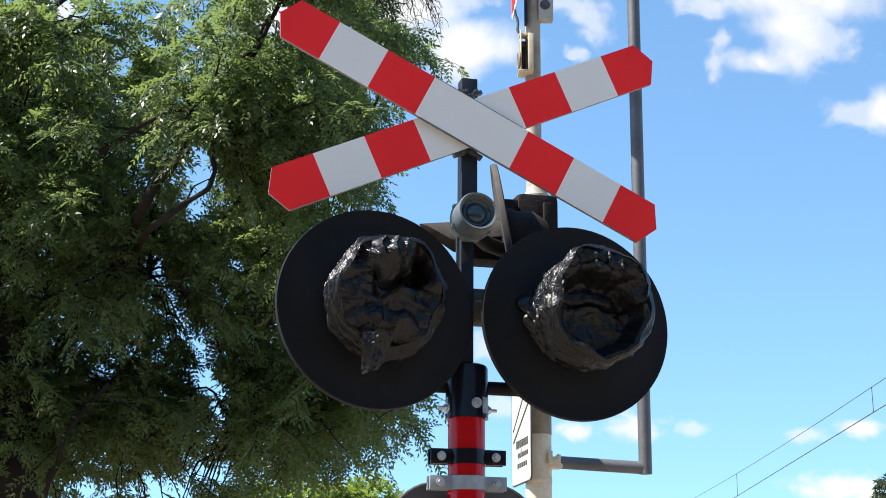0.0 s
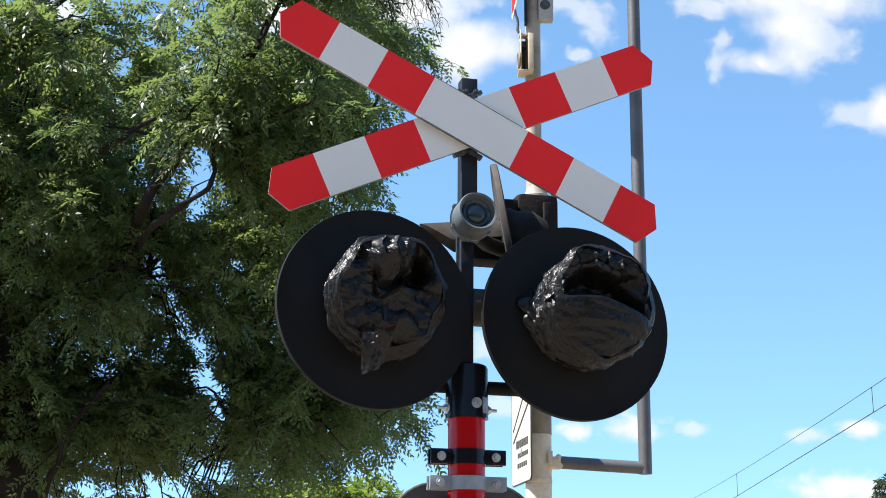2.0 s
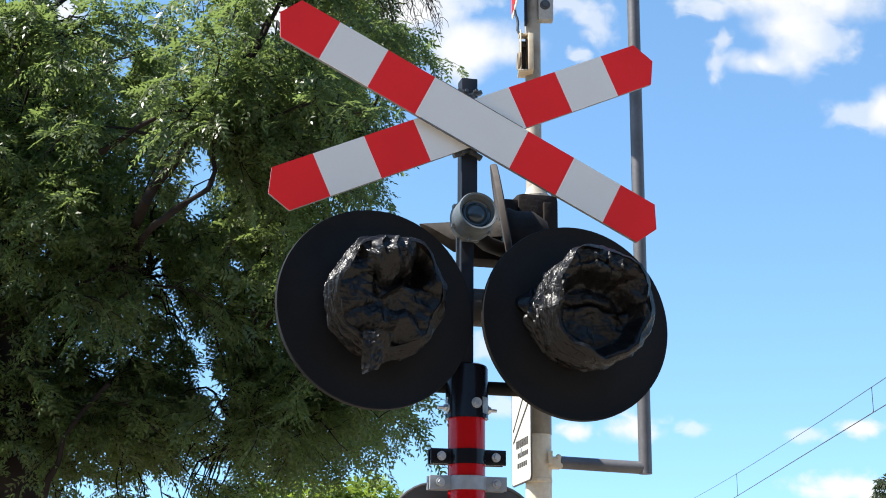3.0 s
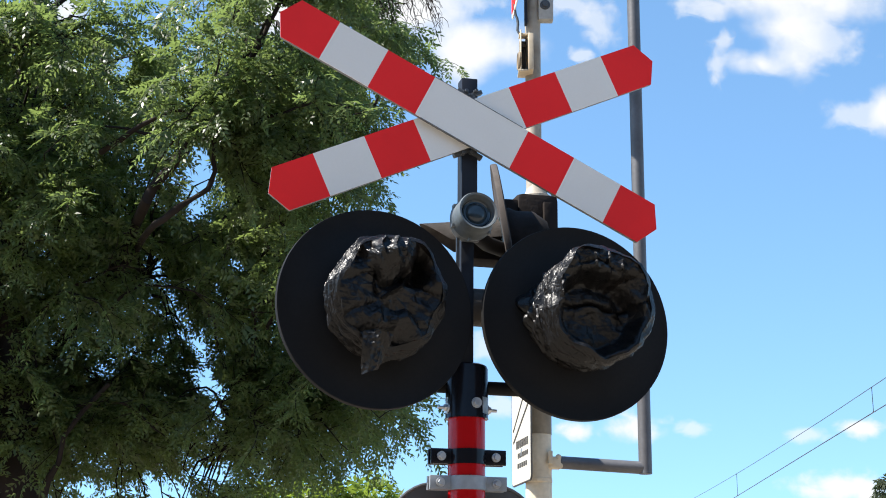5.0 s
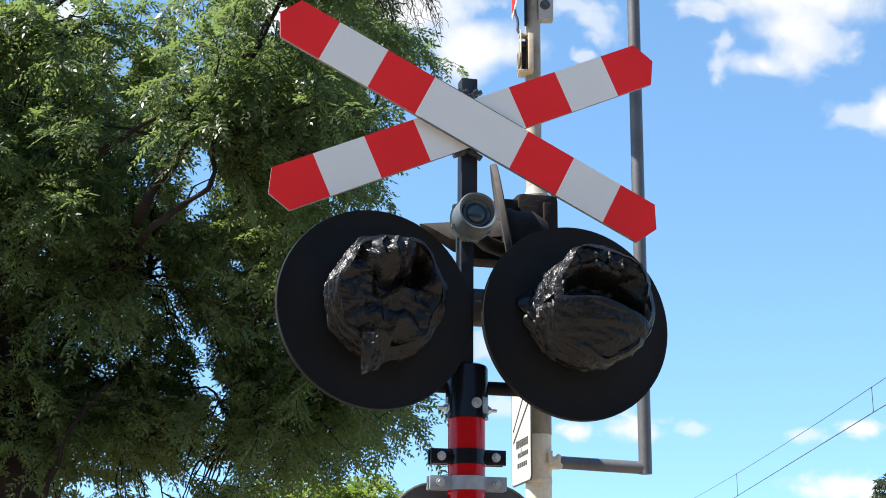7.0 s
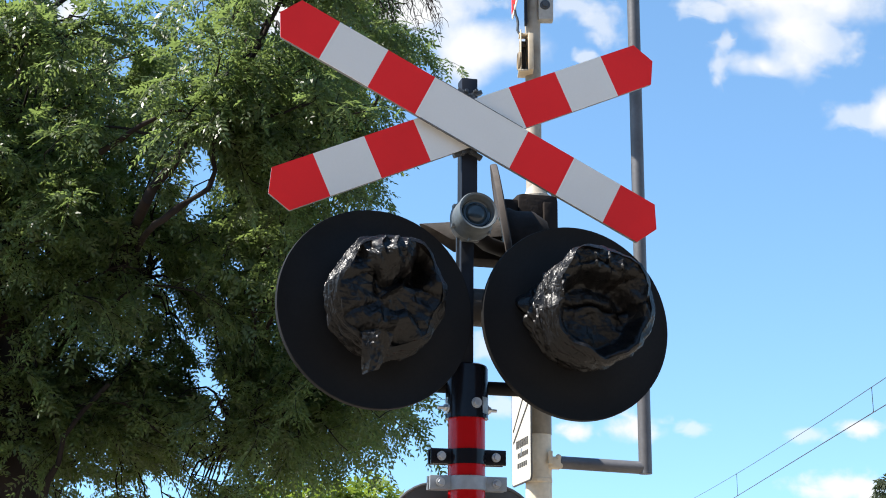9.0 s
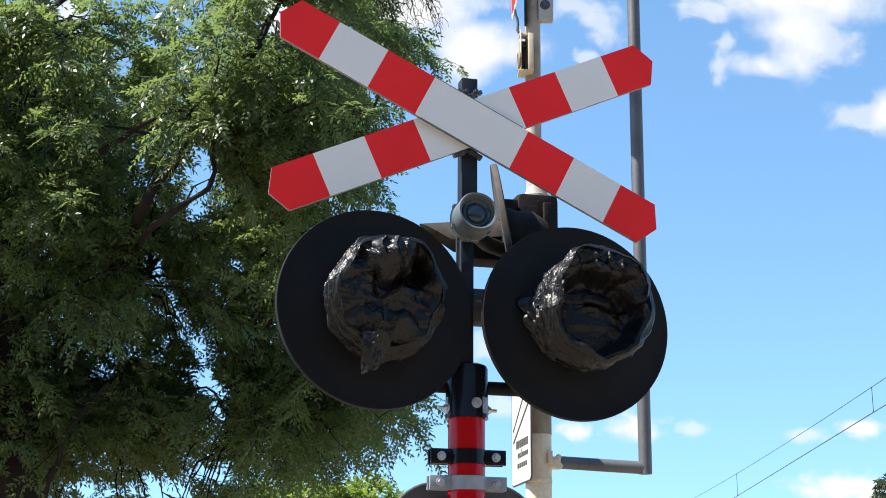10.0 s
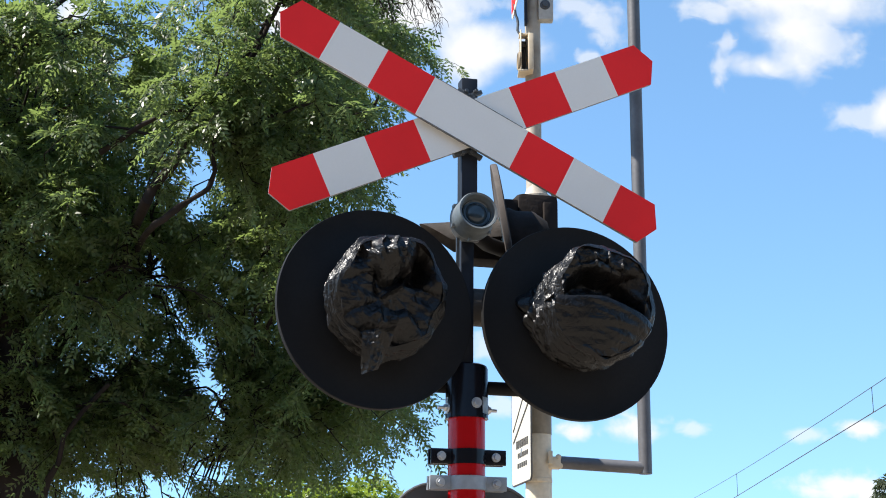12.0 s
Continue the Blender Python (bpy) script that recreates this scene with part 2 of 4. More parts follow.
# pale metal strips stand in for sunlit patches on the collar
for a0, a1, w in ((-58, -22, 1.0), (178, 196, 1.0)):
    bm = B()
    lathe(bm, [(0.0572, 0.012), (0.0572, 0.055)], pose(0, 0, 2.195, -90), 10, (radians(a0), radians(a1)))
    bmesh.ops.solidify(bm, geom=bm.faces[:], thickness=0.001)
    part("sunlit_patch", bm, M_GALV, collar, "pale strip standing in for sunlight on the collar")
for p, m in (((0, -0.0555, 0), pose(0.012, 0, 2.232)), ((0, -0.056, 0), pose(0, 0, 2.222, 0, 0, 95)), ((0, -0.056, 0), pose(0, 0, 2.222, 0, 0, -80))):
    bm = bolt(B(), p, 0.0095, m)
    tube(bm, [m @ Vector((p[0], p[1] + 0.01, p[2])), m @ Vector((p[0], p[1] - (0.028 if m.translation.x == 0 else 0.012), p[2]))], 0.0045, 8)
    part("bolt", bm, M_GALV, collar, "galvanised bolt")
bm = B()
box(bm, (0, 0, 2.920), (0.046, 0.047, 0.46), 0.004)
box(bm, (-0.004, 0, 2.51), (0.036, 0.036, 0.40), 0.003)
part("post", bm, M_NAVY, signal, "dark blue-black square steel post")

BOARD = [(-0.566, -0.063), (0.560, -0.063), (0.594, 0), (0.560, 0.063), (-0.566, 0.063), (-0.601, 0)]


def stripe(a, b, tip):
    if b > 0.5:
        return [(a, -0.063), (tip - 0.0345, -0.063), (tip, 0), (tip - 0.0345, 0.063), (a, 0.063)]
    return [(a, -0.063), (b, -0.063), (b, 0.063), (a, 0.063)]


def cross_arm(angle, front):
    m = pose(-0.0036, 0, 3.0086 - (0.004 if angle < 0 else 0), 0, -angle, 0)
    bm = plate(B(), BOARD, front, 0.013, m)
    arm = part("cross_arm", bm, M_EDGE, signal, "metal board sheeted white with red stripes")
    for a, b in ((-0.149, 0.149), (0.297, 0.4485), (-0.4485, -0.297)):
        part("white_stripe", plate(B(), [(a, -0.0626), (b, -0.0626), (b, 0.0626), (a, 0.0626)], front - 0.0012, 0.0022, m, 0), M_WHITE, arm, "white reflective stripe")
    for a, b in ((0.149, 0.297), (0.4485, 0.6)):
        for mirror in (1, -1):
            shape = [(x * mirror, z * 0.994) for x, z in stripe(a, b, 0.594 if mirror > 0 else 0.601)]
            part("red_stripe", plate(B(), shape, front - 0.0012, 0.0022, m, 0), M_RED, arm, "red reflective stripe")
    return arm


front_arm = cross_arm(-26.4, -0.061)
cross_arm(23.9, -0.0410)
# dark strips stand in for the shade where the boards cross
bm = B()
for side in (-1, 1):
    m = pose(-0.0036, 0, 3.0046, 0, 26.4, 0)
    box(bm, m @ Vector((-0.012 * side, -0.0600, 0.0636 * side)), (0.285, 0.006, 0.0016), 0, m.to_3x3().to_4x4())
part("joint_shade_strip", bm, M_EDGE, front_arm, "dark strip painting the shade at the board joint")
# fixing rail and bolts behind the boards
for ang, y in ((-26.4, -0.022), (23.9, -0.022)):
    m = pose(-0.0036, 0, 3.0086, 0, -ang, 0)
    for s in (-1, 1):
        bm = B()
        box(bm, m @ Vector((0.0, y, -0.066 * s if s > 0 else 0.078)), (0.15, 0.020, 0.012), 0.002, m.to_3x3().to_4x4())
        for bx in ((-0.05, 0.04) if s > 0 else (-0.052,) if ang < 0 else (0.058,)):
            bolt(bm, (bx, y - 0.008, -0.0690 * s if s > 0 else 0.084), 0.005, m)
        part("fixing_rail", bm, M_DKGREY, signal)

# lamps: backboard, housing, visor
DISC = 0.2685


def lamp(m, board_material, visor, visor_radius, visor_length, visor_material, wrap=125, lift=0.0, housing_material=None, disc=DISC):
    bm = B()
    lathe(bm, [(0.10, 0.002), (0.20, 0.003), (disc - 0.012, 0.000), (disc - 0.005, 0.004), (disc - 0.001, 0.004), (disc, 0.0), (disc, -0.012),
               (disc - 0.003, -0.015), (disc - 0.006, -0.012), (disc - 0.010, -0.004), (0.10, -0.003), (0.10, 0.002)], m, 96)
    board = part("backboard", bm, board_material, signal)
    bm = B()
    lathe(bm, [(0.10, -0.001), (0.118, -0.006), (0.118, -0.03), (0.105, -0.05), (0.095, -0.10), (0.06, -0.135), (0.0, -0.142)], m, 48)
    part("housing", bm, housing_material or M_BLACK, signal)
    if visor:
        bm = B()
        n = 40
        ring = []
        for k in range(n + 1):
            a = radians(wrap * (2 * k / n - 1))
            reach = visor_length * (0.55 + 0.45 * math.cos(a))
            x, z = visor_radius * math.sin(a), visor_radius * math.cos(a)
            ring.append([bm.verts.new(m @ Vector((x * (1 - 0.04 * j), -0.003 - reach * j / 4, z * (1 - 0.04 * j / 4) + lift * reach * j / 4))) for j in range(5)])
        for p, q in zip(ring, ring[1:]):
            for j in range(4):
                bm.faces.new((p[j], q[j], q[j + 1], p[j + 1]))
        bmesh.ops.solidify(bm, geom=bm.faces[:], thickness=0.0025)
        part("visor", bm, visor_material, board)
        bm = B()
        lathe(bm, [(0.0, 0.012), (0.05, 0.010), (0.094, 0.003), (0.10, -0.002)], m, 40)
        part("lens", bm, M_LENS, board, "dark unlit lens")
    return board


LAMP_A = pose(-0.265, -0.073, 2.465, -3, 0, 7)
LAMP_B = pose(0.286, -0.073, 2.459, -3, 0, 4)
LAMP_C = pose(0.192, 0.290, 2.750, 9, 0, -107)
lamp(LAMP_A, M_BLACK, True, 0.112, 0.17, M_BLACK)
lamp(LAMP_B, M_BLACK, True, 0.112, 0.17, M_BLACK)
lamp(LAMP_C, M_RUST, True, 0.088, 0.235, M_VISOR, 80, 0.13, M_DKBROWN, 0.252)

# brackets that carry the lamps
bm = B()
tube(bm, [(-0.30, 0.035, 2.287), (0.30, 0.035, 2.287)], 0.0185, 18)
part("crossbar", bm, M_BLACK, signal)
bm = B()
tube(bm, [(-0.24, 0.045, 2.508), (-0.10, 0.035, 2.508), (0.10, 0.035, 2.508), (0.24, 0.045, 2.508)], [0.03, 0.052, 0.052, 0.03], 20)
part("crossbar", bm, M_VISOR, signal, "weathered brown bracket")
for sx in (-1, 1):
    bm = B()
    tube(bm, [(sx * 0.26, 0.035, 2.25), (sx * 0.26, 0.045, 2.53)], 0.020, 16)
    part("bracket", bm, M_BLACK, signal)
bm = B()
tube(bm, [(0.0, 0.0, 2.725), (0.10, 0.16, 2.725), (0.26, 0.29, 2.725)], 0.022, 16)
part("bracket_arm", bm, M_BLACK, signal)
bm = B()
box(bm, (0.318, 0.42, 2.795), (0.132, 0.14, 0.31), 0.022)
box(bm, (0.245, 0.40, 2.86), (0.08, 0.08, 0.14), 0.014)
box(bm, (0.345, 0.345, 2.86), (0.03, 0.02, 0.12), 0.004)
# dark block placed to fit the camera's view below the visor
box(bm, (0.150, 0.353, 2.757), (0.13, 0.10, 0.080), 0.006)
part("junction_box", bm, M_DKBROWN, signal, "dark brown junction housing")

# bell
BELL = pose(-0.008, -0.088, 2.725, -8, 0, 2)
bm = B()
lathe(bm, [(0.0, -0.075), (0.040, -0.072), (0.047, -0.055), (0.050, -0.025), (0.058, -0.022), (0.060, -0.012), (0.056, -0.006), (0.0545, 0.020), (0.0545, 0.046),
           (0.052, 0.052), (0.047, 0.050), (0.042, 0.036), (0.040, 0.030)], BELL, 56)
bell = part("bell", bm, M_BELL, signal, "grey painted bell drum")
bm = B()
lathe(bm, [(0.0405, 0.028), (0.038, 0.033), (0.034, 0.030), (0.030, 0.030), (0.026, 0.036), (0.016, 0.041), (0.0, 0.043)], BELL, 48)
part("bell_face", bm, M_LENS, bell, "dark domed bell face")
for k in range(6):
    a = 2 * math.pi * k / 6 + 0.4
    part("lug", box(B(), BELL @ Vector((0.058 * math.cos(a), 0.012, 0.058 * math.sin(a))), (0.010, 0.020, 0.010), 0.002), M_BELL, bell)
bm = B()
box(bm, (-0.036, -0.035, 2.665), (0.008, 0.012, 0.13), 0.002)
box(bm, (0.0, -0.03, 2.69), (0.05, 0.02, 0.03), 0.003)
part("bell_bracket", bm, M_DKGREY, bell)

# clamps on the pole, with their bolts
for z, h, mat, ear, off, text in ((2.0935, 0.040, M_GLOSS, 0.097, 0.0, "black clamp band"), (2.025, 0.037, M_GREY, 0.099, 0.0, "grey clamp band")):
    bm = B()
    r = 0.0525 if mat is M_GLOSS else 0.0540
    lathe(bm, [(r - 0.004, 0), (r, 0.001), (r, h - 0.001), (r - 0.004, h)], pose(0, 0, z - h / 2, -90), 40)
    for sx in (-1, 1):
        box(bm, (sx * (0.05 + ear) / 2 + off, -0.018, z), (ear - 0.05 + 0.01, 0.010, h), 0.002)
        box(bm, (sx * (0.05 + ear) / 2 + off, 0.012, z), (ear - 0.05 + 0.01, 0.010, h), 0.002)
    clamp = part("clamp", bm, mat, signal, text)
    for sx in (-1, 1):
        bm = bolt(B(), (sx * (ear - 0.023), -0.023, z), 0.0082)
        tube(bm, [(sx * (ear - 0.023), -0.02, z), (sx * (ear - 0.023), 0.035, z)], 0.0045, 8)
        part("bolt", bm, M_GALV, clamp, "galvanised hexagon bolt")
bm = plate(B(), rounded(0.42, 0.52, 0.135, 10), 0.070, 0.003, pose(0.012, 0, 1.772))
sign_back = part("small_sign", bm, M_DKGREY, signal, "grey metal back of a small road sign")
rim = rounded(0.42, 0.52, 0.135, 10)
bm = B()
tube(bm, [(x + 0.012, 0.068, z + 1.772) for x, z in rim + rim[:1]], 0.0045, 8, False)
part("rim", bm, M_DKGREY, sign_back, "grey folded rim")

# ---- plastic bags over the lamps ----


def folds(p, f, turn=0.0):
    """Sharp valleys between rounded pleats: the crease pattern of thin film, at f pleats a metre."""
    return abs(noise.noise(p * f + Vector((turn, turn * 1.7, -turn)))) * 2


def facets(p, f, turn=0.0):
    """Flat-sided dents that meet in straight ridges, as in film that has been crushed, at f dents a metre."""
    d = noise.voronoi(p * f + Vector((turn, -turn, turn * 0.7)))[0]
    return d[1] - d[0]


SKEW = Matrix.Rotation(0.6, 3, "X") @ Matrix.Rotation(0.9, 3, "Y") @ Matrix.Rotation(0.4, 3, "Z")


def planes(p, f, turn=0.0):
    """Small flat planes with straight edges between them, at f a metre."""
    return noise.voronoi(SKEW @ p * f + Vector((turn, turn, -turn)), distance_metric="MANHATTAN")[0][0]


def film_sheet(name, rows, closed, parent, tip=None):
    """One continuous sheet of film through the rows of points."""
    bm = B()
    net = [[bm.verts.new(p) for p in row] for row in rows]
    n = len(net[0])
    for p, q in zip(net, net[1:]):
        for i in range(n if closed else n - 1):
            k = (i + 1) % n
            bm.faces.new((p[i], p[k], q[k], q[i]))
    if tip is not None:
        top = bm.verts.new(tip)
        for i in range(n):
            bm.faces.new((net[-1][i], net[-1][(i + 1) % n], top))
    bmesh.ops.recalc_face_normals(bm, faces=bm.faces[:])
    bmesh.ops.triangulate(bm, faces=bm.faces[:])
    return part(name, bm, M_FILM, parent, "", True, 13)


def bag(m, base_r, rim_r, reach, slope, shift, depth, hollow, middle, seed, lips, flare, dents, creases, gather, label):
    """A bin liner drawn over a visor: pleated skirt, bunched rim and the front sheet that sags into the visor."""
    ob = thing("plastic_bag", m, label, "plastic bag", "bags over the lamps")
    nu, ns, nf = 264, 74, 66
    rows = []
    for j in range(ns + nf):
        row = []
        for i in range(nu):
            a = 2 * math.pi * i / nu
            ca, sa = math.cos(a), math.sin(a)
            round_a = Vector((ca, sa, 0))
            ruffle = noise.noise(round_a * 1.7 + Vector((0, 0, seed + 3)))
            lump = noise.noise(round_a * 1.6 + Vector((0, 0, seed)))
            t = min(j / ns, 1)
            # pleats that run round the skirt, slightly askew
            q = Vector((ca * 0.62, sa * 0.62, t * 5.2 + 1.0 * ca + 0.6 * sa + seed))
            pleat = -0.0150 * (folds(q, 1.0) - 0.35) - 0.0085 * (folds(q, 2.2, 4.0) - 0.3) - 0.0030 * (folds(q, 5.0, 9.0) - 0.3)
            pleat -= 0.0060 * planes(Vector((ca * 1.3, sa * 1.3, t * 2.2 + 0.8 * ca + seed)), 2.4, 2.0) + 0.0030 * planes(Vector((ca, sa, t * 2.6 + ca)), 6.0, 4.0)
            turn = (a - 2.9 + math.pi) % (2 * math.pi) - math.pi
            if j <= ns:
                bunch = math.sin(math.pi * min(0.12 + 0.80 * t, 1))
                r = base_r + (rim_r - base_r) * t + 0.008 * math.sin(math.pi * t) + 0.024 * t * t * lump + pleat * (0.35 + 0.65 * bunch)
                y = -0.006 - reach * (t ** 0.9) * (1 - slope + slope * sa) - 0.030 * t * ruffle
                r -= 0.012 * max(0, (t - 0.9) / 0.1) ** 2
                r += flare * math.exp(-(turn / 0.70) ** 2) * max(0, 1 - t / 0.55) ** 1.2 * (0.6 + 0.8 * folds(Vector((a * 2, t * 3, seed)), 1.5))
                row.append(Vector((r * ca + shift[0] * t, y, r * sa + shift[1] * t)))
            else:
                f = (j - ns) / nf
                rr = (rim_r - 0.012 + 0.024 * lump + pleat * 0.40) * (1 - f)
                x, z = rr * ca + shift[0] + middle[0] * f, rr * sa + shift[1] + middle[1] * f
                lip = 0.04 + lips * max(0, math.cos(a - 1.25)) ** 1.5 + 0.05 * noise.noise(round_a * 2 + Vector((0, 0, seed + 6)))
                w = min(max(f - lip, 0) / hollow, 1)
                y = -0.006 - reach * (1 - slope + slope * sa * (1 - f)) + depth * w * w * (3 - 2 * w) - 0.030 * (1 - f) ** 2 * ruffle
                # gathers that run from the rim towards the middle
                y += gather * (folds(round_a * 2.0 + Vector((1.5 * f, 2 * z, f * 2.4 + seed)), 1.0) - 0.35) * math.sin(math.pi * min(f + 0.08, 1)) ** 0.8
                for bx, bz, br, bh, bd in dents:
                    y += bd * math.exp(-((x - bx) / br) ** 2 - ((z - bz) / bh) ** 2)
                # long folds between two points, sharp along their line
                wx, wz = x + 0.030 * noise.noise(Vector((x * 14, z * 14, seed + 1))), z + 0.030 * noise.noise(Vector((x * 14, z * 14, seed + 8)))
                for x0, z0, x1, z1, wide, deep in creases:
                    lx, lz = x1 - x0, z1 - z0
                    k = min(max(((wx - x0) * lx + (wz - z0) * lz) / (lx * lx + lz * lz), 0), 1)
                    away = math.hypot(wx - x0 - k * lx, wz - z0 - k * lz)
                    y += deep * math.exp(-away / wide) * math.sin(math.pi * (0.08 + 0.84 * k))
                here = Vector((x * 1.25 + 0.3 * z, z * 0.8, seed * 0.1))
                swirl = Vector((x * 0.5 + z, seed * 0.2, z * 0.9 - x * 0.4))
                y += (0.50 + 4.5 * max(0, z)) * (0.0085 * (facets(here, 12, 1.0) - 0.3) + 0.0120 * (planes(swirl, 15, 5.0) - 0.5) + 0.0062 * (planes(here, 34, 8.0) - 0.5) + 0.0024 * (planes(swirl, 80, 2.0) - 0.5))
                row.append(Vector((x, y, z)))
        rows.append(row)
    tip = sum(rows[-1], Vector()) / nu
    film_sheet("film", rows, True, ob, tip)
    return ob


def film_flap(ob, name, low, high, y, bulge, seed, limit, middle, slant):
    """The loose lower half of a front sheet, bowed outwards, its upper edge tucked back into the bag."""
    nx, nz = 110, 64
    rows = []
    for j in range(nz + 1):
        row, w = [], j / nz
        for i in range(nx + 1):
            u = i / nx
            z = low + (high - low) * min(w / 0.80, 1) + slant * (max(0, u - 0.42) / 0.58) ** 1.4 * w
            half = math.sqrt(max(limit * limit - (max(z, low) - middle[1]) ** 2, 1e-4))
            x = half * (2 * u - 1) + middle[0]
            back = max(0, (w - 0.72) / 0.28)
            d = bulge * math.sin(math.pi * min(max(u, 0.01), 0.99)) ** 0.6 * (0.25 + 0.75 * math.sin(math.pi * (0.10 + 0.62 * w)))
            long_folds = Vector((u * 1.3, w * 3.4 + 0.5 * u, seed * 0.37))
            d += 0.0030 * (folds(long_folds, 1.1) - 0.35) + 0.0036 * (planes(long_folds, 2.4, 3.0) - 0.5) + 0.0014 * (facets(Vector((x, z, seed)), 40) - 0.3)
            z += 0.010 * noise.noise(Vector((u * 3, 0.2, seed))) * w - 0.014 * back * back
            row.append(Vector((x, y - 0.07 * (z - low) - d + 0.075 * back * back, z)))
        rows.append(row)
    return film_sheet(name, rows, False, ob)


bag_a = bag(SIGNAL @ LAMP_A, 0.150, 0.150, 0.190, 0.17, (-0.010, 0.002), 0.004, 0.75, (0.0, 0.0), 1, 0.0, 0.0,
            ((0.064, 0.070, 0.020, 0.040, 0.075), (0.030, 0.040, 0.026, 0.018, 0.030), (-0.030, 0.082, 0.060, 0.046, -0.050), (-0.10, 0.085, 0.022, 0.035, 0.026),
             (0.012, -0.072, 0.034, 0.034, -0.020), (-0.10, -0.045, 0.045, 0.040, -0.014), (-0.02, -0.125, 0.06, 0.03, 0.020), (0.09, -0.02, 0.04, 0.03, 0.012)),
            ((-0.13, 0.030, 0.13, 0.022, 0.010, 0.020), (-0.027, -0.006, -0.16, -0.092, 0.012, 0.014), (-0.027, -0.006, 0.055, 0.052, 0.008, -0.022),
             (-0.027, -0.006, 0.085, -0.105, 0.011, 0.012), (-0.027, -0.006, -0.09, 0.052, 0.010, 0.018), (-0.17, -0.10, 0.02, -0.088, 0.010, 0.011), (-0.03, -0.03, -0.05, -0.15, 0.008, -0.014),
             (-0.085, 0.125, -0.060, 0.075, 0.007, -0.016), (-0.048, 0.145, -0.036, 0.085, 0.006, -0.018), (-0.012, 0.150, -0.010, 0.080, 0.006, -0.018), (0.025, 0.140, 0.015, 0.085, 0.006, -0.014), (-0.066, 0.130, -0.05, 0.09, 0.006, 0.014)),
            0.007, "crumpled black plastic bag tied over a signal lamp")
bag_b = bag(SIGNAL @ LAMP_B, 0.138, 0.154, 0.224, 0.055, (-0.014, -0.004), 0.066, 0.30, (0.0, -0.01), 5, 0.34, 0.030,
            ((0.055, 0.045, 0.035, 0.032, 0.035), (-0.02, 0.005, 0.05, 0.03, -0.020), (-0.03, 0.095, 0.05, 0.022, -0.014)),
            ((-0.13, 0.000, 0.12, -0.006, 0.006, 0.018), (0.00, 0.045, 0.07, -0.045, 0.007, -0.018), (-0.01, 0.05, 0.09, 0.075, 0.006, 0.014), (-0.10, 0.10, 0.05, 0.085, 0.007, 0.016),
             (-0.055, 0.125, -0.030, 0.070, 0.007, -0.016), (0.000, 0.135, 0.004, 0.075, 0.006, -0.016), (0.045, 0.120, 0.035, 0.070, 0.007, -0.016), (0.10, 0.085, 0.085, -0.03, 0.008, -0.020), (-0.115, 0.055, -0.125, -0.04, 0.008, -0.018)),
            0.002, "black plastic bag over a signal lamp, front billowing")
# loose corner of film on the first bag
rows = []
for j in range(25):
    w, row = j / 24, []
    for i in range(25):
        u = i / 24
        half = 0.040 - 0.020 * w ** 1.5
        p = Vector((-0.052 - 0.012 * w + half * (2 * u - 1), 0, -0.112 - 0.088 * w - 0.014 * w * (1 - u)))
        p.y = -0.178 + 0.030 * w - 0.012 * math.sin(math.pi * u) + 0.008 * folds(Vector((p.x, p.z * 0.6, 0.4)), 26) + 0.003 * folds(p, 70, 3.0)
        row.append(p)
    rows.append(row)
bag_tail = film_sheet("loose_corner", rows, False, bag_a)
bag_flap = film_flap(bag_b, "front_flap", -0.140, 0.012, -0.199, 0.030, 7, 0.141, (-0.014, -0.004), -0.075)

# ---- mast behind the signal ----
MAST = pose(0.381, 6.0, 0)
mast = thing("signal_mast", MAST, "cream painted steel mast with bracket pipe, small lamp box and notice", "mast")
bm = B()
tube(bm, [(0, 0, 0), (0, 0, 3.40)], 0.0515, 36)
part("lower_tube", bm, M_CREAM, mast)
bm = B()
lathe(bm, [(0.0, 0.10), (0.034, 0.10), (0.036, 0.05), (0.050, 0.012), (0.060, 0.008), (0.060, -0.006), (0.050, -0.008)], pose(0, 0, 3.40, -90), 36)
part("reducer", bm, M_CREAM_SHADED, mast)
bm = B()
tube(bm, [(-0.008, 0, 3.42), (-0.010, 0, 6.6)], 0.0325, 30)
part("upper_tube", bm, M_CREAM_SHADED, mast)
# tan band, darker than the mast paint below it
bm = B()
lathe(bm, [(0.0515, 0), (0.0528, 0.001), (0.0528, 0.399), (0.0515, 0.40)], pose(0, 0, 2.428, -90), 36)
part("tan_band", bm, M_TAN, mast, "darker tan band round the mast")
for z in (2.24,):
    bm = B()
    lathe(bm, [(0.0515, 0), (0.0535, 0.002), (0.0535, 0.016), (0.0515, 0.018)], pose(0, 0, z, -90), 30)
    box(bm, (0.0, -0.055, z + 0.009), (0.022, 0.01, 0.014), 0.002)
    part("strap", bm, M_CREAM, mast)
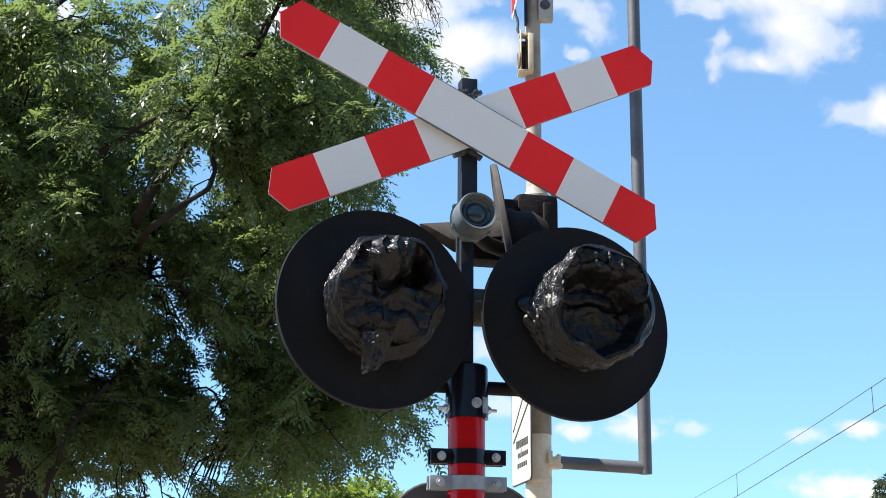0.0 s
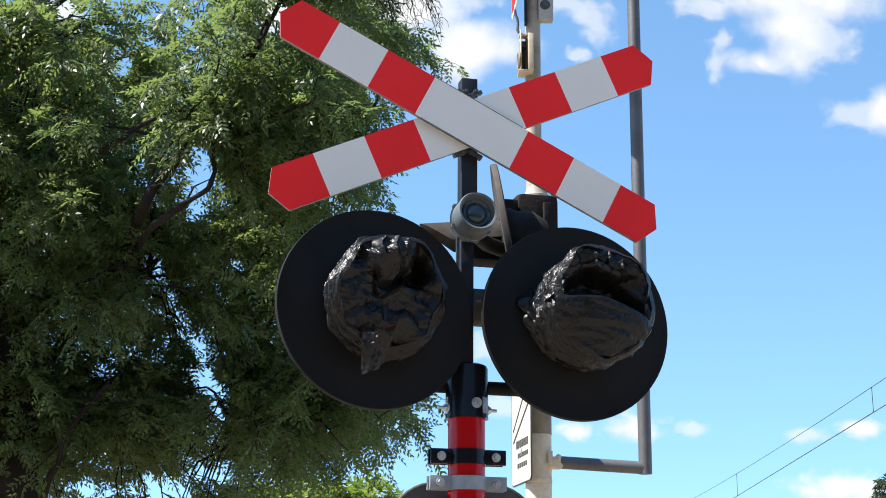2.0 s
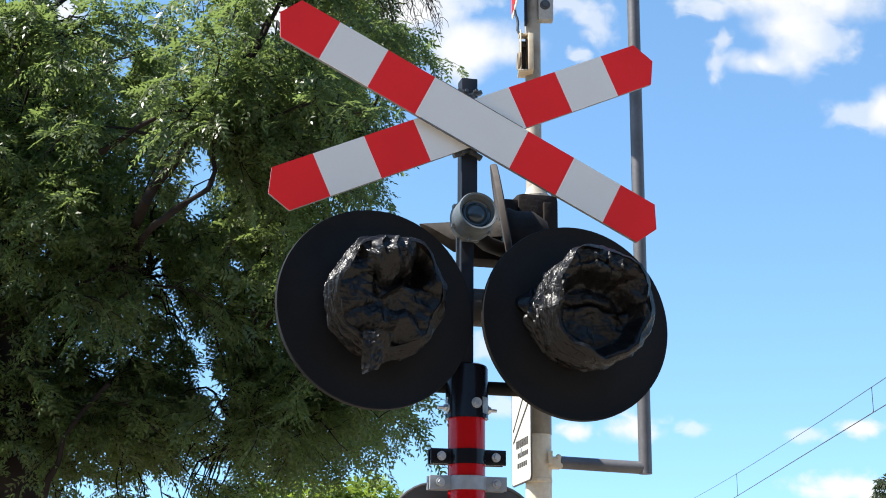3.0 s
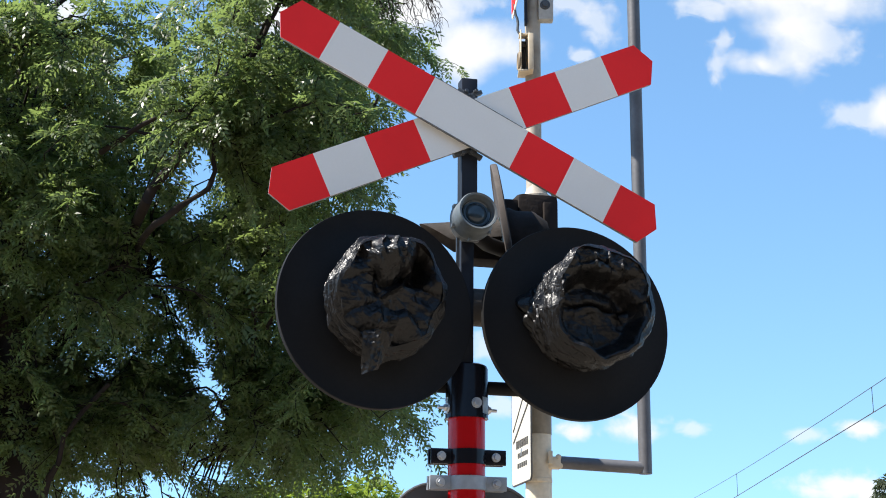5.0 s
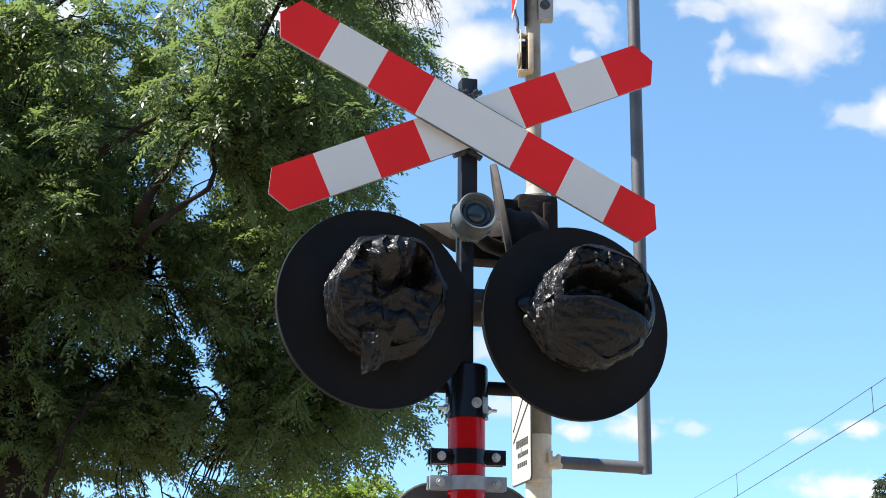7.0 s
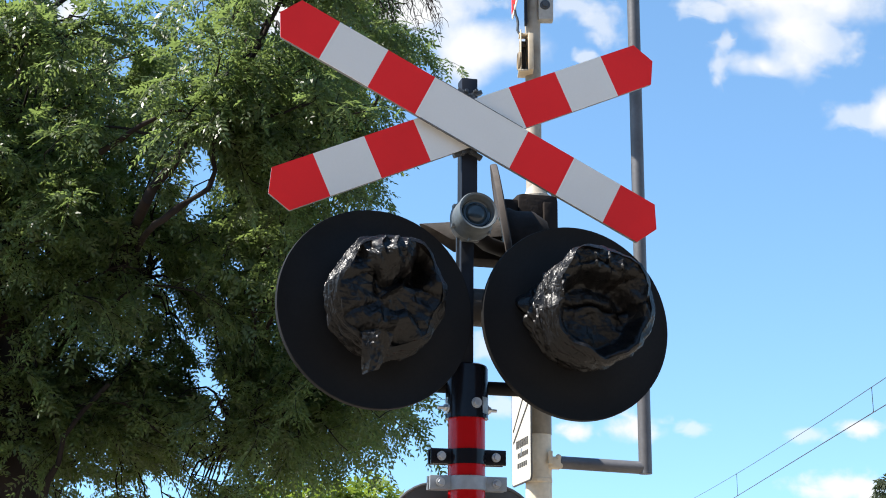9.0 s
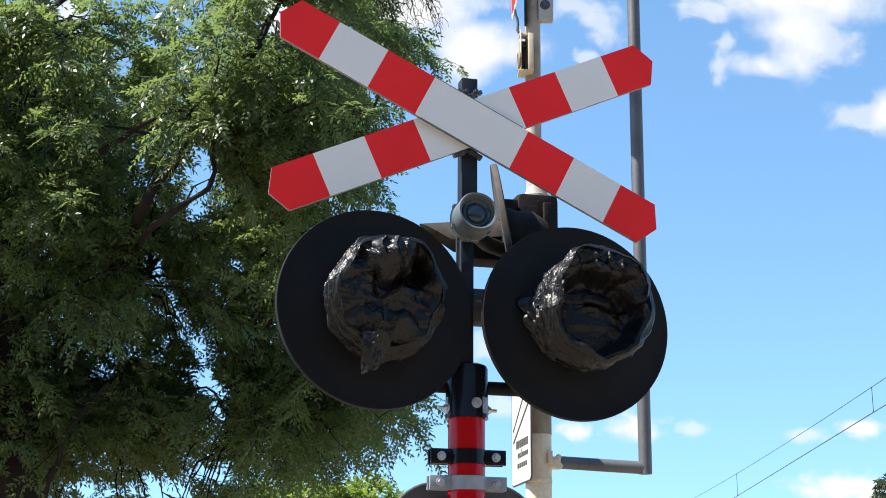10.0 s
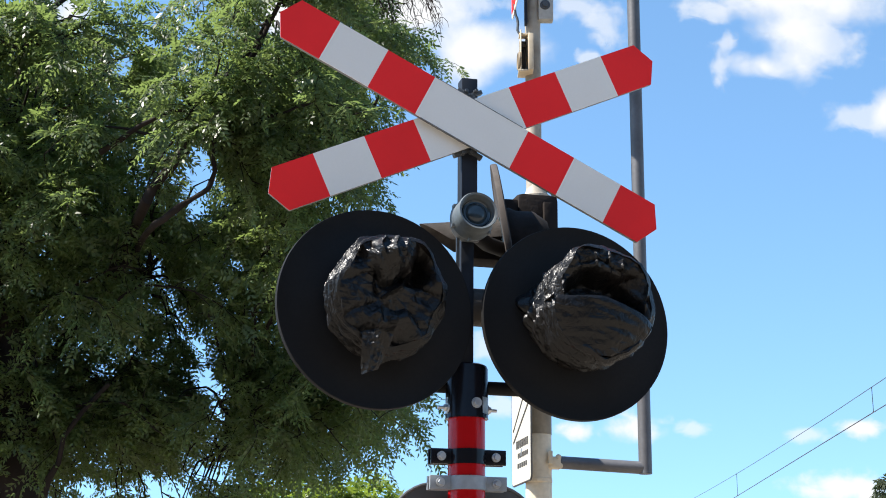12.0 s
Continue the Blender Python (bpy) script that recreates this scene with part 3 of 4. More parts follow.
# notice board on the mast's side
NOTICE = pose(-0.068, 0.0, 2.475, 0, 0, -79)
bm = plate(B(), rounded(0.30, 0.47, 0.02, 4), 0, 0.006, NOTICE)
notice = part("notice", bm, M_BOARD, mast, "white enamel notice with black writing")
bm = B()
edge = rounded(0.302, 0.472, 0.02, 4)
tube(bm, [NOTICE @ Vector((x, 0.003, z)) for x, z in edge + edge[:1]], 0.004, 8, False)
part("rim", bm, M_INK, notice)
bm = B()
for x, z, w, h, r in ((-0.02, 0.055, 0.26, 0.008, 35), (0.0, 0.0, 0.28, 0.010, 28), (0.02, -0.08, 0.20, 0.03, 0), (0.03, -0.125, 0.17, 0.018, 0), (0.02, -0.165, 0.16, 0.018, 0)):
    plate_m = NOTICE @ pose(x, 0, z, 0, -r, 0)
    if r:
        box(bm, plate_m @ Vector((0, -0.001, 0)), (w, 0.002, h), 0, plate_m.to_3x3().to_4x4())
    else:
        n = max(4, int(w / 0.028))
        for k in range(n):
            box(bm, plate_m @ Vector((-w / 2 + w * (k + 0.5) / n, -0.001, 0)), (w / n * 0.68, 0.002, h), 0, plate_m.to_3x3().to_4x4())
part("writing", bm, M_INK, notice, "black lines and bars of writing", False)
for z in (2.60, 2.36):
    part("notice_bracket", box(B(), (-0.045, 0, z), (0.05, 0.03, 0.03), 0.003), M_GALV, notice)
# lamp box: open-fronted, with a lit cheek, a shadowed recess and a round lens on its side
bm = B()
box(bm, (-0.021, -0.050, 4.015), (0.022, 0.075, 0.160), 0.003)
box(bm, (-0.042, -0.030, 3.937), (0.062, 0.085, 0.008), 0.002)
box(bm, (-0.062, -0.040, 4.025), (0.005, 0.065, 0.185), 0.0015)
box(bm, (-0.046, -0.030, 4.105), (0.046, 0.050, 0.008), 0.002)
lamp_box = part("lamp_box", bm, M_CREAM, mast, "small cream lamp box with an open front")
# recess plate in dark brown, its shade put into the colour
bm = B()
box(bm, (-0.049, -0.005, 4.015), (0.034, 0.012, 0.150), 0.002)
box(bm, (-0.050, -0.020, 4.065), (0.014, 0.018, 0.020), 0.003)
part("recess", bm, M_RUST, lamp_box, "inside of the box, with its shade put into the colour")
bm = B()
lathe(bm, [(0.0, 0.004), (0.03, 0.004), (0.036, 0.008), (0.040, 0.004), (0.040, -0.003), (0, -0.003)], pose(-0.067, -0.045, 3.985, 0, 0, -86), 28)
part("lens", bm, M_TAN, lamp_box, "dusty brown round lens")
# edge-on striped plate and its dark rail
bm = B()
box(bm, (-0.039, -0.04, 4.32), (0.013, 0.03, 0.34), 0.003)
part("rail", bm, M_NAVY, mast, "dark rail")
PL = pose(-0.087, -0.03, 4.41, 0, 0, -87)
bm = plate(B(), rounded(0.22, 0.38, 0.02, 4), 0, 0.005, PL)
striped = part("striped_plate", bm, M_WHITE, mast, "red and white striped plate")
bm = plate(B(), rounded(0.19, 0.16, 0.01, 3), -0.0022, 0.002, PL @ pose(0, 0, -0.09))
part("red_stripe", bm, M_RED, striped)
bm = B()
tube(bm, [(-0.087, -0.03, 4.25), (-0.082, -0.03, 4.20), (-0.075, -0.03, 4.185), (-0.072, -0.03, 4.16), (-0.074, -0.03, 4.13), (-0.066, -0.03, 4.115)], 0.0055, 8)
part("hook", bm, M_DKGREY, mast)
bm = B()
box(bm, (0.046, -0.01, 4.345), (0.063, 0.05, 0.33), 0.006)
cab = part("terminal_box", bm, M_PALE, mast, "pale terminal box")
bm = bolt(B(), (0.043, -0.036, 4.245), 0.013)
lathe(bm, [(0.0, 0.003), (0.020, 0.003), (0.022, 0.0), (0, 0)], pose(0.043, -0.0355, 4.245), 20)
part("bolt", bm, M_DKGREY, cab)
# bracket pipe
bm = B()
tube(bm, [(0.068, 0, 2.322), (0.410, 0, 2.302)], 0.0250, 22)
tube(bm, [(0.419, 0, 2.278), (0.421, 0, 5.4)], 0.0262, 22)
pipe = part("bracket_pipe", bm, M_PIPE, mast, "grey steel bracket pipe")
bm = B()
box(bm, (0.060, -0.005, 2.318), (0.05, 0.065, 0.045), 0.005)
box(bm, (0.043, -0.05, 2.335), (0.018, 0.02, 0.05), 0.004)
bolt(bm, (0.082, -0.026, 2.305), 0.008)
bolt(bm, (0.076, -0.030, 2.338), 0.008)
part("pipe_clamp", bm, M_CREAM, mast)

bm = B()
tube(bm, [(0.070, -0.01, 3.10), (0.072, -0.012, 3.26), (0.070, -0.01, 3.34), (0.076, -0.012, 3.40), (0.050, 0, 3.46)], [0.009, 0.009, 0.007, 0.010, 0.008], 10)
part("cable", bm, M_PALE, mast, "pale cable beside the mast")

# ---- overhead line beside the railway ----
overhead = thing("overhead_line", pose(0, 0, 0), "dark overhead railway wires with droppers", "overhead wire")
bm = B()
low = [(6.80 + (y - 16) * 0.0273, y, 5.42) for y in range(8, 140, 6)]
tube(bm, low, 0.0085, 8)
part("contact_wire", bm, M_WIRE, overhead)


def carrier(y):
    return (6.80 + (y - 16) * 0.0273, y, 5.832 + 0.0005 * (y - 22) ** 2)


bm = B()
tube(bm, [carrier(y) for y in range(8, 140, 4)], 0.0062, 8)
part("carrier_wire", bm, M_WIRE, overhead)
for y in (11.0, 24.72, 38.45, 52.2, 66.0, 80.0, 94.0):
    top = Vector(carrier(y))
    bm = B()
    tube(bm, [top, top - Vector((0, 0, 0.02)), (top.x + 0.005, y, 5.45), (top.x, y, 5.42)], [0.014, 0.006, 0.006, 0.014], 8)
    part("dropper", bm, M_WIRE, overhead)

# ---- trees ----
# the 13th and last masses are unseen, added to shade the leaves below
CROWN_MASSES = ((-2.75, 5.49, 1.45, 1.18), (-1.32, 5.29, 0.61, 0.73), (-0.86, 4.96, 0.36, 0.32), (-0.55, 5.61, 0.24, 0.20), (-2.65, 3.60, 1.26, 1.11), (-1.75, 3.61, 0.57, 0.80), (-0.70, 3.27, 0.50, 0.40), (-1.27, 3.03, 0.63, 0.31), (-2.59, 2.74, 0.99, 0.36), (-1.70, 2.70, 0.53, 0.22), (-1.36, 4.27, 0.50, 0.53), (-0.92, 3.84, 0.46, 0.46), (-3.96, 3.82, 1.26, 1.26), (-2.21, 2.56, 1.15, 0.27), (-0.34, 5.60, 0.21, 0.18), (-0.71, 6.26, 0.38, 0.21))
# gaps run along the camera's sight lines, placed to fit its view
VIEW_GAPS = ((-1.69, 4.95, -1.69, 4.51, 0.084), (-1.90, 4.74, -1.71, 4.79, 0.038), (-1.97, 4.21, -1.82, 3.88, 0.031), (-1.82, 3.88, -1.54, 3.42, 0.027), (-1.54, 3.42, -1.45, 3.04, 0.027), (-1.62, 3.40, -1.47, 3.30, 0.042), (-2.47, 2.66, -1.95, 2.60, 0.034), (-2.93, 3.66, -2.92, 3.45, 0.053), (-2.70, 6.03, -2.66, 5.98, 0.092), (-1.25, 5.86, -1.15, 6.00, 0.092), (-1.41, 4.17, -1.37, 4.12, 0.046), (-1.49, 2.71, -1.40, 2.74, 0.076), (-2.31, 5.71, -2.23, 5.52, 0.031), (-0.34, 5.43, -0.10, 5.22, 0.031), (-1.94, 2.69, -1.62, 2.59, 0.038), (-0.92, 4.36, -0.86, 4.41, 0.038))


def in_crown(p):
    """Whether points lie in the big tree's crown: masses fitted to the camera's view, with an uneven rim."""
    f = 10 / p[:, 1]
    x, z = p[:, 0] * f, 1.6 + (p[:, 2] - 1.6) * f
    rim = 1 + 0.16 * np.sin(9.1 * x + 3.0 * z + 1.3) * np.sin(8.3 * z - 2.1 * x) + 0.10 * np.sin(23 * x + 11 * p[:, 1]) * np.sin(19 * z)
    ok = np.zeros(len(p), bool)
    for cx, cz, rx, rz in CROWN_MASSES:
        ok |= ((x - cx) / rx) ** 2 + ((z - cz) / rz) ** 2 < rim
    # top trimmed by view angle; sloped front lets the upper crown shade the rest
    return ok & clear_of_view_gaps(p) & (p[:, 2] < 1.6 + np.where(abs(x + 0.85) < 0.33, 0.53, 0.455) * p[:, 1]) & (p[:, 1] > 8.9 + 0.45 * np.maximum(5.2 - p[:, 2], 0))


def clear_of_view_gaps(p):
    """Whether points keep out of the gaps cut along the camera's view; single leaves stray into them."""
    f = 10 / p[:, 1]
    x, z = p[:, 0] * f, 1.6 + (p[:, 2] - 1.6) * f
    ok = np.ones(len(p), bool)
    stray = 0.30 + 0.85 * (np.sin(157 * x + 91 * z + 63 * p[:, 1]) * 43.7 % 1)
    for x0, z0, x1, z1, r in VIEW_GAPS:
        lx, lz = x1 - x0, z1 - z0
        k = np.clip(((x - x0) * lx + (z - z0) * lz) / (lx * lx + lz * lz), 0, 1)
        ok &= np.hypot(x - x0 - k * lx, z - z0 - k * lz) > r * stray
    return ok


def unit(v):
    return v / (np.linalg.norm(v, axis=-1, keepdims=True) + 1e-9)


def leaf_mesh(name, mat, base, way, up, leaflet, pairs, g):
    """Pinnate leaves, all at once: drooping midribs with paired, folded, pointed leaflets and one at the end."""
    n, k = len(base), 2 * pairs + 1
    side = unit(np.cross(way, up))
    up = np.cross(side, way)
    span = leaflet * pairs * 0.66 * g.uniform(0.8, 1.15, (n, 1, 1))
    f = np.array([(i // 2 + 0.9) / (pairs + 0.7) for i in range(k - 1)] + [1.0])[None, :, None]
    p = base[:, None] + way[:, None] * span * f + np.array([0, 0, -0.34]) * span * f * f
    hand = np.array([1.0 if i % 2 else -1.0 for i in range(k - 1)] + [0.0])[None, :, None]
    ax = side[:, None] * hand * 0.9 + way[:, None] * (0.62 + 0.5 * (hand == 0)) + np.array([0, 0, -0.30]) + g.normal(size=(n, k, 3)) * 0.16
    ax = unit(ax)
    wd = unit(np.cross(ax, up[:, None] + g.normal(size=(n, k, 3)) * 0.18))
    lift = np.cross(wd, ax)
    ln = leaflet * g.uniform(0.78, 1.15, (n, k, 1)) * (0.75 + 0.35 * np.sin(np.pi * (0.15 + 0.6 * f)))
    wd, lift = wd * ln * 0.205, lift * ln * 0.05
    v = np.stack([p, p + ax * ln * 0.42 + wd + lift, p + ax * ln - lift * 1.5, p + ax * ln * 0.42 - wd + lift], 2).reshape(-1, 3)
    me = bpy.data.meshes.new(name)
    count = len(v) // 4
    me.vertices.add(len(v))
    me.vertices.foreach_set("co", v.ravel())
    me.loops.add(len(v))
    me.loops.foreach_set("vertex_index", np.arange(len(v), dtype=np.int32))
    me.polygons.add(count)
    me.polygons.foreach_set("loop_start", np.arange(0, len(v), 4, dtype=np.int32))
    me.update(calc_edges=True)
    me.materials.append(mat)
    return me


def wander(a, b, sag, seed, n=7):
    a, b = Vector(a), Vector(b)
    out = []
    for i in range(n):
        f = i / (n - 1)
        p = a.lerp(b, f) + Vector((0, 0, sag * math.sin(math.pi * f)))
        if 0 < i:
            p += noise.noise_vector(Vector((seed * 5.1, f * 2.7, 0.3))) * (b - a).length * 0.09
        out.append(p)
    return out


def leafy_bough(ob, root, start, end, seed, g, mat, inside, twigs, length, spacing, leaflet, pairs, droop, spread):
    """A thin bough that ends in twigs; each twig is a part with its leaves standing in pairs along it."""
    pts = wander(start, end, 0.12, seed)
    bm = tube(B(), [p - start for p in pts], [0.013, 0.011, 0.009, 0.0075, 0.006, 0.005, 0.003], 7)
    base, way, up = [], [], []
    away = Vector((end.x - root.x, (end.y - root.y), 0))
    away = away.normalized() if away.length > 0.1 else Vector((1, 0, 0))
    for k in range(twigs):
        o = pts[3 + k % 4]
        d = (away * 0.9 + Vector(g.normal(size=3)) * spread + Vector((0, 0, 0.15))).normalized()
        reach = length * g.uniform(0.7, 1.25)
        line = []
        for i in range(8):
            f = i / 7
            line.append(o + d * reach * f + Vector((0, 0, -droop * reach * f * f)) + noise.noise_vector(Vector((seed, k * 3.3, f * 2))) * 0.07 * f)
        if not inside(np.array([tuple(p) for p in line])).all():
            continue
        tube(bm, [p - start for p in line], [0.004 - 0.0004 * i for i in range(8)], 5)
        for i in range(int(reach / spacing)):
            f = 0.12 + 0.88 * (i + 0.5) / int(reach / spacing)
            s = min(int(f * 7), 6)
            p = line[s].lerp(line[s + 1], f * 7 - s)
            along = (line[s + 1] - line[s]).normalized()
            out = along.cross(Vector((0, 0, 1))).normalized()
            for hand in (-1, 1):
                w = along * 0.70 + out * hand * 0.75 + Vector(g.normal(size=3)) * 0.42 + Vector((0, 0, -0.18))
                base.append(tuple(p))
                way.append(tuple(w.normalized()))
                up.append(tuple((Vector((-0.25, -0.15, 1)) + Vector(g.normal(size=3)) * 0.60).normalized()))
    if not base:
        bm.free()
        return None
    base, way, up = np.array(base), np.array(way), np.array(up)
    ok = inside(base + way * leaflet * pairs * 0.45)
    if ok.mean() < 0.6:
        bm.free()
        return None
    bough = part("bough", bm, M_BARK, ob)
    bough.location = start - root
    leaves = new("foliage", leaf_mesh("foliage", mat, base[ok] - np.array(start), way[ok], up[ok], leaflet, pairs, g))
    leaves.parent = bough
    return bough


def tree(name, base, label, trunk_points, trunk_radii, limbs, forks, ends, mat, inside, seed, twigs, length, spacing, leaflet, pairs, droop, spread=0.55):
    """Trunk, limbs, and boughs from the nearest fork to each end."""
    ob = thing(name, pose(*base), label, "tree")
    g = np.random.default_rng(seed)
    root = Vector(base)
    bm = tube(B(), [Vector(p) - root for p in trunk_points], trunk_radii, 20)
    for v in bm.verts:
        v.co += 0.012 * noise.noise_vector(v.co * 7)
    part("trunk", bm, M_BARK, ob)
    for pts, r0, r1 in limbs:
        pts = [Vector(a).lerp(Vector(b), f) + 0.05 * noise.noise_vector(Vector(a).lerp(Vector(b), f) * 3.1) for a, b in zip(pts, pts[1:]) for f in (0, 0.33, 0.66)]
        n = len(pts)
        bm = tube(B(), [p - root for p in pts], [r0 + (r1 - r0) * i / (n - 1) for i in range(n)], 12)
        for v in bm.verts:
            v.co += 0.012 * noise.noise_vector(v.co * 11)
        part("limb", bm, M_BARK, ob)
    made = []
    for k, c in enumerate(ends):
        start = Vector(min(forks, key=lambda f: (Vector(f) - c).length + (2.0 if f[2] > c.z + 0.5 else 0)))
        if (c - start).length > 0.75:
            start = c + (start - c).normalized() * 0.75
        made.append(leafy_bough(ob, root, start, c, seed * 7 + k, g, mat, inside, twigs, length, spacing, leaflet, pairs, droop, spread))
    return ob, [b for b in made if b]


def ends_in(middle, radii, count, gap, seed, inside, power=2.6):
    """Bough ends strewn evenly through a crown."""
    g = np.random.default_rng(seed)
    d = g.uniform(-1, 1, (26000, 3))
    d = d[(abs(d) ** power).sum(1) < 1]
    c = np.array(middle) + d * np.array(radii)
    c = c[inside(c)]
    out = np.zeros((0, 3))
    for p in c:
        if len(out) == count:
            break
        if not len(out) or ((out - p) ** 2).sum(1).min() > gap * gap:
            out = np.vstack([out, p])
    return [Vector(p) for p in out]


def anywhere(p):
    return np.ones(len(p), bool)


BARE_LIMBS = [([(-3.0, 11.0, 3.5), (-2.45, 10.9, 4.25), (-1.88, 9.3, 4.37), (-1.74, 9.3, 4.63), (-1.59, 9.3, 4.89), (-1.38, 9.4, 5.27), (-1.10, 9.6, 5.95)], 0.040, 0.016),
         ([(-2.45, 10.9, 4.20), (-2.12, 10.2, 4.26), (-1.85, 9.32, 4.22), (-1.74, 9.3, 4.27), (-1.60, 9.3, 4.33), (-1.50, 9.3, 4.41), (-1.46, 9.3, 4.55), (-1.50, 9.3, 4.84), (-1.42, 9.3, 5.1)], 0.026, 0.012),
         ([(-2.25, 9.5, 4.75), (-2.04, 9.3, 4.84), (-1.81, 9.3, 4.93), (-1.62, 9.35, 5.05)], 0.020, 0.010),
         ([(-3.1, 10.5, 4.6), (-3.10, 10.3, 5.2), (-2.95, 10.2, 5.87), (-2.74, 10.2, 6.18), (-2.5, 10.3, 6.6)], 0.044, 0.02),
         ([(-1.38, 9.4, 5.2), (-1.225, 9.3, 5.44), (-1.05, 9.3, 5.79), (-0.85, 9.4, 6.3)], 0.022, 0.012),
         ([(-2.80, 10.5, 2.1), (-2.62, 10.2, 2.55), (-2.50, 10.1, 2.95), (-2.1, 10.2, 3.5)], 0.032, 0.015),
         ([(-2.90, 10.4, 3.9), (-3.05, 10.3, 4.02), (-3.3, 10.3, 4.05), (-3.7, 10.32, 4.30), (-4.2, 10.3, 4.5)], 0.060, 0.03)]
FORKS = [(-2.9, 10.4, 3.3), (-3.0, 10.4, 3.8), (-3.1, 10.4, 4.6), (-1.6, 9.5, 4.9), (-2.7, 9.5, 5.5), (-1.1, 9.7, 5.9), (-3.2, 10.6, 5.2), (-2.4, 11.3, 3.3), (-1.5, 11.4, 3.3), (-2.3, 11.5, 4.4), (-1.5, 11.4, 4.6)]
big_tree, BOUGHS = tree("ash_tree", (-2.85, 10.4, 0), "large leafy tree with pinnate dark green leaves", [(-2.82, 10.4, 0), (-2.84, 10.4, 1.2), (-2.86, 10.4, 2.4), (-2.90, 10.4, 3.3), (-3.0, 10.4, 4.0), (-3.1, 10.5, 4.8), (-3.2, 10.6, 5.4)],
                        [0.20, 0.165, 0.14, 0.13, 0.11, 0.085, 0.05], BARE_LIMBS, FORKS, ends_in((-2.8, 10.9, 4.45), (2.9, 2.0, 2.45), 720, 0.215, 3, in_crown, 6.0),
                        M_LEAF, clear_of_view_gaps, 3, 7, 0.36, 0.056, 0.046, 5, 0.25, 0.9)
small_tree, BOUGHS_2 = tree("young_tree", (-1.4, 17, 0), "young yellow-green leafy tree beyond the larger one", [(-1.4, 17, 0), (-1.4, 17, 1.5), (-1.4, 17, 3.1)], [0.08, 0.07, 0.04], [],
                            [(-1.4, 17, 1.9), (-1.4, 17, 2.7)], ends_in((-1.35, 17, 2.45), (0.95, 0.8, 0.72), 40, 0.26, 5, anywhere), M_LEAF_PALE, anywhere, 5, 7, 0.40, 0.06, 0.105, 3, -0.35, 0.8)
far_tree, BOUGHS_3 = tree("distant_tree", (14.0, 45, 0), "distant grey-green tree beyond the railway", [(14.0, 45, 0), (14.0, 45, 3), (14.0, 45, 5.4)], [0.2, 0.16, 0.07], [],
                          [(14, 45, 3), (14, 45, 4.6)], ends_in((13.9, 45, 5.55), (1.8, 1.5, 1.5), 30, 0.5, 8, anywhere), M_LEAF_FAR, anywhere, 8, 6, 0.55, 0.12, 0.17, 2, 0.9, 0.7)

# bare hanging twigs at the crown's outer edge
tw = np.random.default_rng(21)
ROOT = Vector((-2.85, 10.4, 0))


def twig_line(a, drop, sway, n):
    """A thin twig that arches over and hangs, with small kinks."""
    return [a + Vector((sway * f * f + 0.012 * tw.normal() * f, 0.03 * tw.normal() * f, 0.10 * math.sin(2.2 * f) - drop * f ** 1.5)) for f in (i / (n - 1) for i in range(n))]


for k in range(40):
    y = tw.uniform(9.6, 10.6)
    a = Vector((tw.uniform(-0.56, -0.08), y, 1.6 + 4.55 * y / 10 + tw.uniform(-0.15, 0.25)))
    pts = twig_line(a, tw.uniform(0.25, 0.42), tw.uniform(0.0, 0.20), 10)
    bm = tube(B(), [p - ROOT for p in pts], [0.0048 - 0.0004 * i for i in range(10)], 6)
    for n in (3, 5, 6, 8):
        side = twig_line(pts[n], tw.uniform(0.08, 0.16), tw.uniform(-0.10, 0.12), 5)
        tube(bm, [p - ROOT for p in side], [0.0026, 0.0024, 0.0020, 0.0016, 0.0010], 5)
    part("twig", bm, M_BARK, big_tree)

# ---- clouds ----
M_CLOUD = cloud_material("cloud_vapour", 1.0, 0.024)
M_WISP = cloud_material("thin_cloud_vapour", 0.58, 0.075)
M_LOW = cloud_material("low_cloud_vapour", 1.0, 0.062)


def cloud(x, z, half, tall, mat, label):
    bm = B()
    bmesh.ops.create_grid(bm, x_segments=24, y_segments=16, size=1, matrix=Matrix.Rotation(radians(90), 4, "X"))
    for v in bm.verts:
        v.co = Vector((v.co.x * half, 8 * noise.noise(v.co * 2 + Vector((x, 0, z))), v.co.z * tall))
    ob = part("cloud", bm, mat, None, label)
    ob.location = (x, 900, z)
    return tagged(ob, "", "cloud", "clouds")


HIGH_CLOUDS = ((17, 370.9, 59, 39, M_CLOUD, 7, -1.6), (5, 405.6, 56, 25, M_WISP, 7, -1.6), (95, 388.1, 28, 26, M_WISP, 7, -2.6), (84, 367.6, 15, 11, M_WISP, 7, -2.4), (77, 402.3, 38, 15, M_WISP, 7, -2.4), (221, 410.8, 125, 36, M_CLOUD, 3, -2.8), (165, 401.0, 38, 16, M_WISP, 3, -2.8), (217, 385.9, 50, 56, M_CLOUD, 2.6, -3), (199, 363.6, 44, 22, M_CLOUD, 2.6, -3), (238, 380.3, 47, 32, M_WISP, 2.6, -3), (170, 362.6, 12, 25, M_WISP, 3.4, -2.2), (177, 378.7, 11, 12, M_WISP, 3.4, -2.2), (259, 327.7, 39, 21, M_WISP, 2.4, -2.4), (275, 331.2, 21, 28, M_CLOUD, 2.4, -2.4))
